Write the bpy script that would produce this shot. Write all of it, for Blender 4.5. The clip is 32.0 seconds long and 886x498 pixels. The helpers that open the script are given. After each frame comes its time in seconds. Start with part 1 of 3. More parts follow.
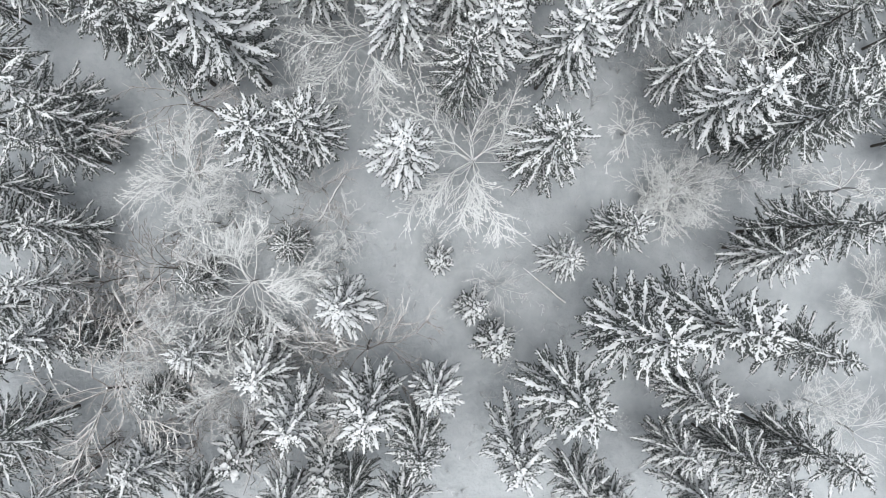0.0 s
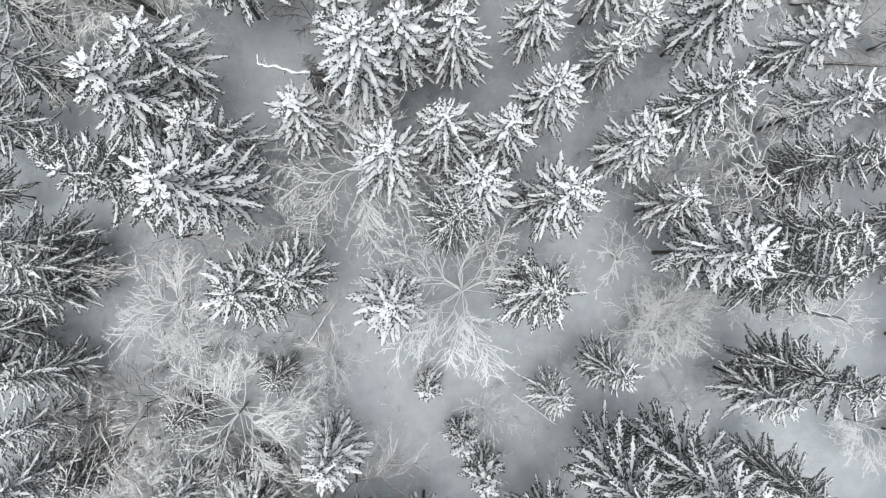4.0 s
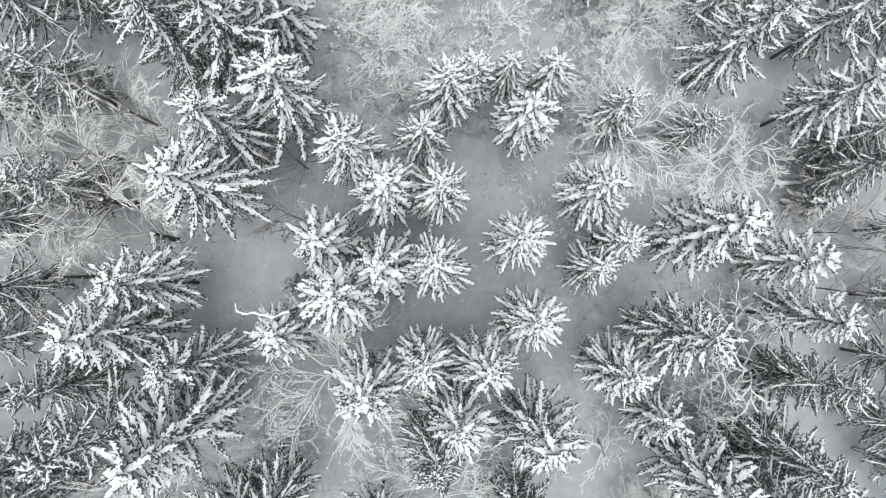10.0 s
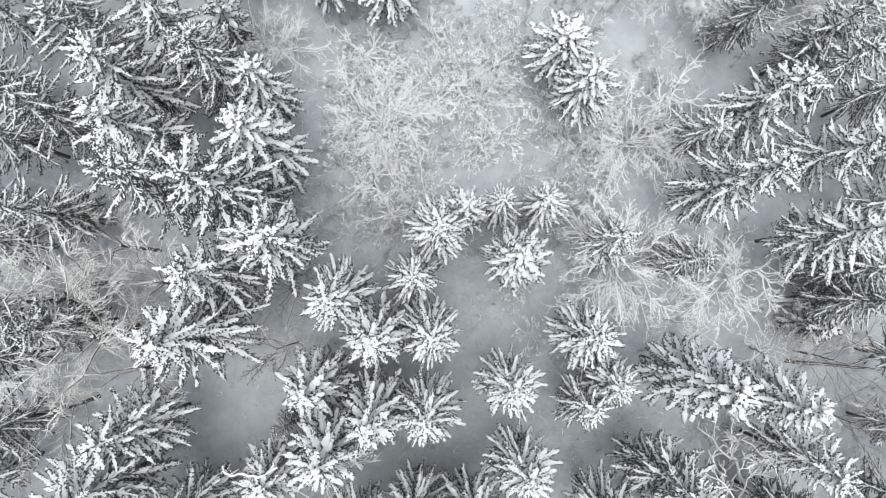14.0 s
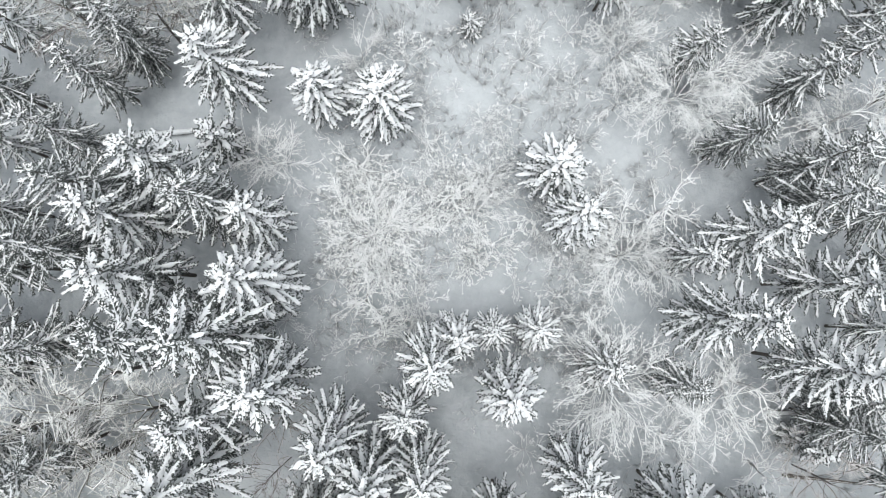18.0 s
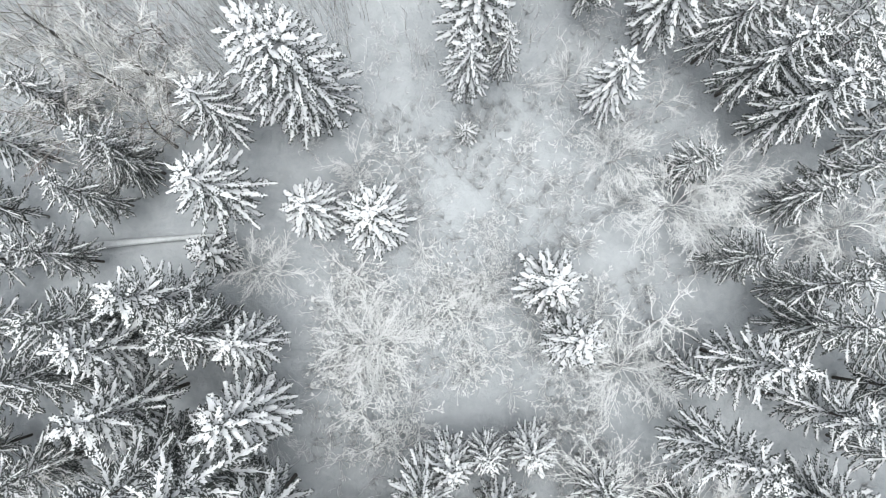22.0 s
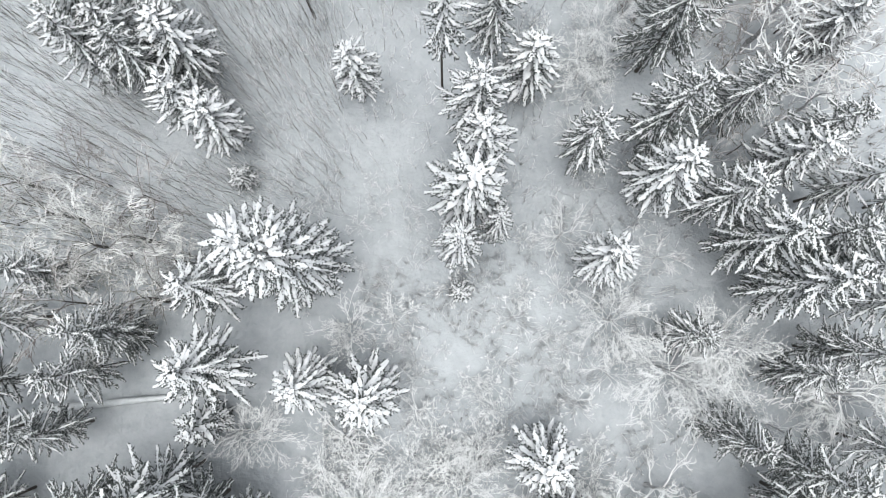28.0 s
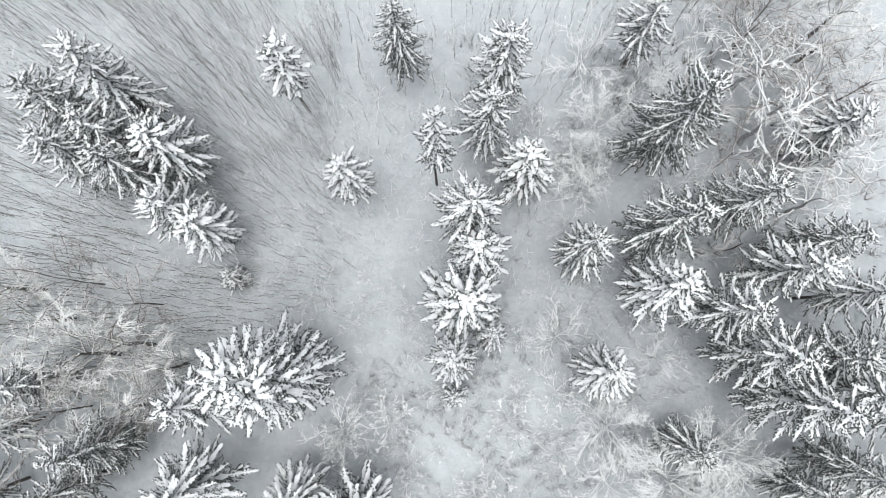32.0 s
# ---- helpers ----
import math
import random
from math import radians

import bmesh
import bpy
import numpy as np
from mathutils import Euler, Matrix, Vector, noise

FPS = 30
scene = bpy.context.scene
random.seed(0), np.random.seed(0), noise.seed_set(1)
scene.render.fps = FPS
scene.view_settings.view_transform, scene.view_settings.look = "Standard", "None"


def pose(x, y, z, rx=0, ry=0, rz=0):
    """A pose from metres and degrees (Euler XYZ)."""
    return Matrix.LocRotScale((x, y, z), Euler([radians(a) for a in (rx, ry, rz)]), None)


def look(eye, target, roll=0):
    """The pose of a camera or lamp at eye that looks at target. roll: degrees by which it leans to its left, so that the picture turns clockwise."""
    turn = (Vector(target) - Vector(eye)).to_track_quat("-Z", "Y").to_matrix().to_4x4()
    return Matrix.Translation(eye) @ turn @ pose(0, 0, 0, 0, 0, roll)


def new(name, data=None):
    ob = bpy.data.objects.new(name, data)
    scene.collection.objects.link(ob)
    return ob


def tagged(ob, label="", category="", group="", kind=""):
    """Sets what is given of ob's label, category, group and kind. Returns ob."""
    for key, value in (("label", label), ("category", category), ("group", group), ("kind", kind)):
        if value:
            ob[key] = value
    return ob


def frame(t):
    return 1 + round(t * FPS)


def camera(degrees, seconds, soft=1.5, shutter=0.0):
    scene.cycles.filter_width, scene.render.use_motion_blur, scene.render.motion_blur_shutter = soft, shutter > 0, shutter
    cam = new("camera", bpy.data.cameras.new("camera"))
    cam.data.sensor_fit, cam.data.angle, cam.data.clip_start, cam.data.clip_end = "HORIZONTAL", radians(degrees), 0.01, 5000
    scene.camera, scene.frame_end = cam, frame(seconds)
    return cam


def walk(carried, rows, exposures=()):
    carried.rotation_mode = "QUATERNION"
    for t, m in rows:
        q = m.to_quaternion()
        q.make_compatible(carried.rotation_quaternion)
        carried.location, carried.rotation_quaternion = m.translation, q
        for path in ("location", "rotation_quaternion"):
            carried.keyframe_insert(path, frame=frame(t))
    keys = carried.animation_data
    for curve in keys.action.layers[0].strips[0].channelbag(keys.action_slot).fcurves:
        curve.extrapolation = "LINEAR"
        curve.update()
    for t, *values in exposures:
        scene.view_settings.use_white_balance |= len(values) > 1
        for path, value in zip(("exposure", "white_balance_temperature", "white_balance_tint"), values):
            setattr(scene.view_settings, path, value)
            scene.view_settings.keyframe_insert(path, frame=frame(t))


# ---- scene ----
cam = camera(73.75, 32.0, soft=0.95)
# seconds, x, y, z in metres, then the tilt ahead, the lean and the turn in degrees, from straight down
ROWS = [
    (0.0, 0.000, 0.000, 50.000, -0.181, -1.969, 0.000),
    (2.0, 0.471, 4.697, 50.018, 0.236, -1.877, -0.012),
    (4.0, 0.981, 9.476, 50.061, 0.722, -1.806, -0.018),
    (6.0, 1.509, 14.273, 50.128, 1.245, -1.739, -0.019),
    (8.0, 2.022, 19.031, 50.206, 1.776, -1.653, -0.018),
    (10.0, 2.488, 23.769, 50.311, 2.329, -1.534, -0.016),
    (12.0, 2.923, 28.410, 50.441, 2.859, -1.398, -0.014),
    (14.0, 3.332, 32.969, 50.587, 3.381, -1.250, -0.008),
    (16.0, 3.729, 37.401, 50.745, 3.863, -1.096, 0.001),
    (18.0, 4.125, 41.724, 50.905, 4.314, -0.945, 0.009),
    (20.0, 4.502, 45.981, 51.045, 4.754, -0.781, 0.012),
    (22.0, 4.851, 50.155, 51.195, 5.169, -0.594, 0.011),
    (24.0, 5.197, 54.278, 51.362, 5.580, -0.400, 0.007),
    (26.0, 5.542, 58.402, 51.570, 6.024, -0.200, 0.002),
    (28.0, 5.909, 62.518, 51.806, 6.487, -0.009, -0.009),
    (30.0, 6.307, 66.517, 52.020, 6.874, 0.168, -0.033),
    (32.0, 6.713, 70.486, 52.227, 7.238, 0.340, -0.060),
]
walk(cam, [(t, pose(x, y, z, rx, ry, rz)) for t, x, y, z, rx, ry, rz in ROWS], [(0.0, 0.88, 6400, 7), (12.0, 1.06, 6380, 6), (22.0, 1.13, 6380, 6), (32.0, 1.11, 6420, 7)])

# ---- world and light: a bright overcast winter sky ----
world = bpy.data.worlds.new("overcast")
scene.world = world
world.use_nodes = True
wn = world.node_tree
sky = wn.nodes.new("ShaderNodeTexSky")
sky.sky_type, sky.sun_disc = "NISHITA", False
sky.sun_elevation, sky.sun_rotation = radians(84), radians(200)
sky.air_density, sky.dust_density = 1.0, 4.0
grey = wn.nodes.new("ShaderNodeHueSaturation")
grey.inputs["Saturation"].default_value = 0.30
wn.links.new(sky.outputs[0], grey.inputs["Color"])
wn.links.new(grey.outputs[0], wn.nodes["Background"].inputs[0])
wn.nodes["Background"].inputs[1].default_value = 0.10

sun_data = bpy.data.lights.new("sun", "SUN")
sun_data.energy, sun_data.angle, sun_data.color = 1.2, radians(75), (1.0, 0.985, 0.96)
sun = new("sun", sun_data)
sun.matrix_world = look((0, 0, 0), (math.sin(radians(20)) * 0.17, math.cos(radians(20)) * 0.17, -0.985))


# ---- materials ----
def material(name):
    m = bpy.data.materials.new(name)
    m.use_nodes = True
    t = m.node_tree
    return m, t.nodes, t.links, t.nodes["Principled BSDF"]


def ramp_noise(nodes, links, scale, a, b, low=0.3, high=0.7, detail=5.0):
    """A colour that wanders between a and b at a real-world scale."""
    tc = nodes.new("ShaderNodeTexCoord")
    n = nodes.new("ShaderNodeTexNoise")
    n.inputs["Scale"].default_value, n.inputs["Detail"].default_value = scale, detail
    links.new(tc.outputs["Object"], n.inputs["Vector"])
    r = nodes.new("ShaderNodeValToRGB")
    r.color_ramp.elements[0].position, r.color_ramp.elements[1].position = low, high
    r.color_ramp.elements[0].color, r.color_ramp.elements[1].color = (*a, 1), (*b, 1)
    links.new(n.outputs["Fac"], r.inputs["Fac"])
    return r.outputs["Color"], n.outputs["Fac"], tc.outputs["Object"]


def bumped(nodes, links, bsdf, vector, scale, strength, distance):
    n = nodes.new("ShaderNodeTexNoise")
    n.inputs["Scale"].default_value, n.inputs["Detail"].default_value = scale, 6.0
    links.new(vector, n.inputs["Vector"])
    b = nodes.new("ShaderNodeBump")
    b.inputs["Strength"].default_value, b.inputs["Distance"].default_value = strength, distance
    links.new(n.outputs["Fac"], b.inputs["Height"])
    links.new(b.outputs["Normal"], bsdf.inputs["Normal"])


def snow_material(name, a, b, scale, bump_scale, distance):
    m, nodes, links, bsdf = material(name)
    col, fac, vec = ramp_noise(nodes, links, scale, a, b)
    links.new(col, bsdf.inputs["Base Color"])
    bsdf.inputs["Roughness"].default_value = 0.75
    bsdf.inputs["Specular IOR Level"].default_value = 0.25
    bumped(nodes, links, bsdf, vec, bump_scale, 0.6, distance)
    return m


def mixed(nodes, links, fac, a, b):
    mx = nodes.new("ShaderNodeMix")
    mx.data_type = "RGBA"
    links.new(fac, mx.inputs["Factor"])
    for socket, v in ((mx.inputs["A"], a), (mx.inputs["B"], b)):
        if isinstance(v, tuple):
            socket.default_value = (*v, 1)
        else:
            links.new(v, socket)
    return mx.outputs["Result"]


def rimed(name, bark_a, bark_b, frost, low, high, noise_scale=6.0):
    """Bark with snow and rime lying on every upper side."""
    m, nodes, links, bsdf = material(name)
    col, fac, vec = ramp_noise(nodes, links, 9.0, bark_a, bark_b)
    geo = nodes.new("ShaderNodeNewGeometry")
    sep = nodes.new("ShaderNodeSeparateXYZ")
    links.new(geo.outputs["Normal"], sep.inputs[0])
    n = nodes.new("ShaderNodeTexNoise")
    n.inputs["Scale"].default_value = noise_scale
    links.new(vec, n.inputs["Vector"])
    add = nodes.new("ShaderNodeMath")
    add.operation = "MULTIPLY_ADD"
    links.new(n.outputs["Fac"], add.inputs[0])
    add.inputs[1].default_value = 0.8
    links.new(sep.outputs["Z"], add.inputs[2])
    mr = nodes.new("ShaderNodeMapRange")
    mr.inputs["From Min"].default_value, mr.inputs["From Max"].default_value = low, high
    links.new(add.outputs[0], mr.inputs["Value"])
    links.new(mixed(nodes, links, mr.outputs["Result"], col, frost), bsdf.inputs["Base Color"])
    bsdf.inputs["Roughness"].default_value = 0.85
    bsdf.inputs["Specular IOR Level"].default_value = 0.2
    bumped(nodes, links, bsdf, vec, 25.0, 0.5, 0.02)
    return m


def bough_snow(name, low):
    """Fresh snow lying on the flat of the boughs; on the steeper flanks the needles come through."""
    m, nodes, links, bsdf = material(name)
    col, fac, vec = ramp_noise(nodes, links, 3.0, (0.555, 0.568, 0.59), (0.68, 0.692, 0.706))
    geo = nodes.new("ShaderNodeNewGeometry")
    sep = nodes.new("ShaderNodeSeparateXYZ")
    links.new(geo.outputs["Normal"], sep.inputs[0])
    n = nodes.new("ShaderNodeTexNoise")
    n.inputs["Scale"].default_value, n.inputs["Detail"].default_value, n.inputs["Roughness"].default_value = 9.0, 5.0, 0.75
    links.new(vec, n.inputs["Vector"])
    add = nodes.new("ShaderNodeMath")
    add.operation = "MULTIPLY_ADD"
    links.new(n.outputs["Fac"], add.inputs[0])
    add.inputs[1].default_value = 1.7
    links.new(sep.outputs["Z"], add.inputs[2])
    mr = nodes.new("ShaderNodeMapRange")
    mr.inputs["From Min"].default_value, mr.inputs["From Max"].default_value = low, low + 0.12
    links.new(add.outputs[0], mr.inputs["Value"])
    dark, fac2, vec2 = ramp_noise(nodes, links, 11.0, (0.045, 0.052, 0.05), (0.17, 0.182, 0.177))
    links.new(mixed(nodes, links, mr.outputs["Result"], dark, col), bsdf.inputs["Base Color"])
    bsdf.inputs["Roughness"].default_value = 0.75
    bsdf.inputs["Specular IOR Level"].default_value = 0.25
    bumped(nodes, links, bsdf, vec, 13.0, 0.7, 0.05)
    return m


OLD_SNOW = snow_material("old_snow", (0.46, 0.48, 0.50), (0.58, 0.60, 0.62), 2.2, 14.0, 0.05)
SNOW = snow_material("fresh_snow", (0.72, 0.73, 0.745), (0.82, 0.825, 0.83), 2.2, 14.0, 0.05)
THIN_SNOW, BOUGH_SNOW, THICK_SNOW = bough_snow("thin_bough_snow", 1.51), bough_snow("bough_snow", 1.38), bough_snow("thick_bough_snow", 1.27)


def ground_material():
    """Snow with the forest's shade put into its grey: broad pale and grey patches, and a finer mottle of crust and
    litter.
    """
    m, nodes, links, bsdf = material("ground_snow")
    # both tones sit well below snow's own colour, standing in for shade and haze
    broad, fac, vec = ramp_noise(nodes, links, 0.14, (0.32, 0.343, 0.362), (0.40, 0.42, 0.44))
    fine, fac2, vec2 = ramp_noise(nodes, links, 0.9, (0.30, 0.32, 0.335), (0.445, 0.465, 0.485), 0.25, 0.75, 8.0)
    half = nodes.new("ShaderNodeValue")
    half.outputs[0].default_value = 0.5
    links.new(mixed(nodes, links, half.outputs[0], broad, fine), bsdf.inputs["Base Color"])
    bsdf.inputs["Roughness"].default_value = 0.75
    bsdf.inputs["Specular IOR Level"].default_value = 0.25
    bumped(nodes, links, bsdf, vec, 2.2, 0.8, 0.22)
    return m


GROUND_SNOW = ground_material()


def needle_material():
    m, nodes, links, bsdf = material("spruce_needles")
    col, fac, vec = ramp_noise(nodes, links, 5.0, (0.030, 0.036, 0.034), (0.108, 0.117, 0.113))
    geo = nodes.new("ShaderNodeNewGeometry")
    n = nodes.new("ShaderNodeTexNoise")
    n.inputs["Scale"].default_value, n.inputs["Detail"].default_value = 11.0, 6.0
    links.new(vec, n.inputs["Vector"])
    mr = nodes.new("ShaderNodeMapRange")
    mr.inputs["From Min"].default_value, mr.inputs["From Max"].default_value = 0.57, 0.68
    links.new(n.outputs["Fac"], mr.inputs["Value"])
    links.new(mixed(nodes, links, mr.outputs["Result"], col, (0.62, 0.64, 0.65)), bsdf.inputs["Base Color"])
    bsdf.inputs["Roughness"].default_value = 0.8
    bsdf.inputs["Specular IOR Level"].default_value = 0.2
    bumped(nodes, links, bsdf, vec, 30.0, 0.7, 0.03)
    return m


NEEDLES = needle_material()
BARK = rimed("spruce_bark", (0.055, 0.050, 0.046), (0.13, 0.118, 0.108), (0.75, 0.76, 0.77), 1.0, 1.25)
RIME = rimed("rimed_twigs", (0.22, 0.222, 0.225), (0.36, 0.362, 0.365), (0.645, 0.653, 0.66), 0.32, 1.0)
RIME_DULL = rimed("dusted_twigs", (0.20, 0.202, 0.205), (0.33, 0.332, 0.335), (0.56, 0.57, 0.58), 0.35, 1.1)
RIME_BROWN = rimed("brown_twigs", (0.11, 0.095, 0.088), (0.22, 0.195, 0.185), (0.60, 0.595, 0.595), 0.85, 1.5)
OLIVE_RIME = rimed("olive_twigs", (0.16, 0.155, 0.135), (0.28, 0.27, 0.24), (0.66, 0.665, 0.66), 0.48, 1.08)
BARE_BARK = rimed("bare_bark", (0.06, 0.052, 0.045), (0.15, 0.135, 0.12), (0.70, 0.71, 0.72), 1.42, 1.62)
DARK_BARK = rimed("dark_bark", (0.055, 0.052, 0.05), (0.15, 0.143, 0.138), (0.74, 0.75, 0.76), 0.95, 1.3)
STEM = rimed("sapling_bark", (0.10, 0.093, 0.082), (0.22, 0.208, 0.185), (0.72, 0.73, 0.74), 0.38, 0.58, 2.6)


# ---- mesh helpers ----
def mesh_of(name, verts, faces, mat, smooth=False):
    me = bpy.data.meshes.new(name)
    me.from_pydata(verts, [], faces)
    me.materials.append(mat)
    if smooth:
        me.polygons.foreach_set("use_smooth", [True] * len(me.polygons))
    me.update()
    return me


def child(name, me, parent, label=""):
    ob = new(name, me)
    ob.parent = parent
    if label:
        tagged(ob, label=label)
    return ob


def tube(V, Fc, pts, radii, sides=4, cap=True):
    """A tapered tube along pts, added to the lists V and Fc."""
    start = len(V)
    n = len(pts)
    for i, p in enumerate(pts):
        d = (pts[min(i + 1, n - 1)] - pts[max(i - 1, 0)])
        d = d.normalized() if d.length > 1e-6 else Vector((0, 0, 1))
        a = d.cross(Vector((0.31, 0.17, 0.93)))
        a = a.normalized() if a.length > 1e-4 else Vector((1, 0, 0))
        b = d.cross(a)
        for k in range(sides):
            w = 2 * math.pi * k / sides
            V.append(p + (a * math.cos(w) + b * math.sin(w)) * radii[i])
    for i in range(n - 1):
        for k in range(sides):
            u, v = start + i * sides + k, start + i * sides + (k + 1) % sides
            Fc.append((u, v, v + sides, u + sides))
    if cap:
        Fc.append(tuple(start + (n - 1) * sides + k for k in range(sides)))


def spindle(V, Fc, p, q, r, flat=0.7):
    """A small lump of snow or needles from p to q."""
    s = len(V)
    d = q - p
    side = Vector((-d.y, d.x, 0))
    side = side.normalized() * r if side.length > 1e-6 else Vector((r, 0, 0))
    up = Vector((0, 0, r * flat))
    m = p + d * 0.55
    V.extend((p, q, m + side, m + up, m - side, m - up))
    for a, b in ((2, 3), (3, 4), (4, 5), (5, 2)):
        Fc.append((s, s + a, s + b))
        Fc.append((s + 1, s + b, s + a))


# ---- snow-laden spruce: trunk, whorls of boughs with side twigs, the snow on them ----
def pad(V, Fc, p, q, r, h):
    """A pillow of snow lying along a twig from p to q: half-width r, height h."""
    s = len(V)
    d = q - p
    side = Vector((-d.y, d.x, 0))
    side = side.normalized() * r if side.length > 1e-6 else Vector((r, 0, 0))
    m = p + d * 0.62
    V.extend((p, m + side - Vector((0, 0, h)), q, m - side - Vector((0, 0, h)), m + Vector((0, 0, h))))
    Fc.extend(((s, s + 3, s + 4), (s + 3, s + 2, s + 4), (s + 2, s + 1, s + 4), (s + 1, s, s + 4)))


def spray(V, Fc, p, q, r):
    """A needled twig from p to q, roofed along its middle."""
    s = len(V)
    d = q - p
    side = Vector((-d.y, d.x, 0))
    side = side.normalized() * r if side.length > 1e-6 else Vector((r, 0, 0))
    m = p + d * 0.5
    V.extend((p, m + side - Vector((0, 0, r * 0.8)), q, m - side - Vector((0, 0, r * 0.8))))
    Fc.extend(((s, s + 3, s + 2), (s, s + 2, s + 1)))


def bough(rng, NV, NF, SV, SF, base, ang, length, rise, droop, load, hang, step):
    """One bough from base outwards: needled side twigs at uneven spaces, and snow in lumps along it and on the twigs."""
    c, s = math.cos(ang), math.sin(ang)
    bend = rng.uniform(-0.10, 0.10)
    tip = rng.uniform(0.02, 0.10)

    def at(u, side, lift):
        x = length * u
        y = side + bend * length * u * u
        z = length * (rise * u - droop * u * u + tip * u ** 4) + lift
        return base + Vector((c * x - s * y, s * x + c * y, z))
    width = (0.15 + 0.042 * length) * rng.uniform(0.8, 1.2)
    # the needles along the axis
    n = max(3, int(length * 2.2))
    start = len(NV)
    for i in range(n + 1):
        u = 0.06 + 0.92 * i / n
        w = 0.13 * min(1, 0.5 + 2 * u) * (1 - 0.5 * u ** 3) * rng.uniform(0.75, 1.25)
        NV.extend((at(u, w, -0.13), at(u, 0, -0.03), at(u, -w, -0.13)))
    for i in range(n):
        a = start + 3 * i
        NF.extend(((a, a + 3, a + 4, a + 1), (a + 1, a + 4, a + 5, a + 2)))
    # side twigs, the snow on some of them
    full = min(0.92, 0.42 + 0.33 * load)
    for sd in (1, -1):
        x = rng.uniform(0.12, 0.3) * length ** 0.5
        while x < length * 0.97:
            u = x / length
            env = min(1, 0.35 + 2.2 * u) * (1 - 0.72 * u ** 2.2)
            ln = width * 1.75 * env * rng.uniform(0.55, 1.25)
            fw = rng.uniform(0.7, 1.15)
            p = at(u, 0, -0.05)
            q = at(min(1.04, u + fw * ln / length), sd * ln * 0.85, -0.08 - hang * ln * rng.uniform(0.4, 1.1))
            spray(NV, NF, p, q, rng.uniform(0.04, 0.065))
            if rng.random() < full:
                f0 = rng.uniform(0.0, 0.25)
                f1 = rng.uniform(0.45, 0.8)
                lift = Vector((0, 0, 0.035))
                pad(SV, SF, p.lerp(q, f0) + lift, p.lerp(q, f1) + lift, rng.uniform(0.045, 0.08) * (0.5 + 0.42 * load), 0.02 + 0.025 * load)
            x += rng.uniform(0.10, 0.22) * step
    # snow along the axis: lumps that swell and pinch, here and there fallen off
    m = max(5, int(length * 5.4 / step))
    start = len(SV)
    f1, f2, f3 = rng.uniform(0, 6.28), rng.uniform(0, 6.28), rng.uniform(14, 21)
    gap = 0
    rows = []
    for i in range(m + 1):
        u = 0.05 + 0.97 * i / m
        gap -= 1
        if rng.random() < 0.05 / load:
            gap = rng.randint(1, 3)
        lump = 0.74 + 0.34 * math.sin(f3 * u * length / 2.2 + f1) + 0.22 * math.sin(7.3 * u * length / 2.2 + f2) + rng.uniform(-0.16, 0.16)
        w = (0.05 + 0.054 * load) * (0.75 + 0.12 * length) * lump * (1 - 0.35 * u ** 5) * (0.35 if gap > 0 else 1)
        w = max(0.015, w)
        off = rng.uniform(-0.3, 0.3) * w
        h = (0.02 + 0.055 * load) * lump * (0.35 if gap > 0 else 1)
        SV.extend((at(u, off + w, -0.06 - 0.25 * w), at(u, off, h), at(u, off - w * rng.uniform(0.75, 1.2), -0.06 - 0.25 * w)))
        rows.append(gap > 0)
    for i in range(m):
        if rows[i] and rows[i + 1]:
            continue
        a = start + 3 * i
        SF.extend(((a, a + 3, a + 4, a + 1), (a + 1, a + 4, a + 5, a + 2)))
    e = start + 3 * m
    SF.append((e + 2, e + 1, e))


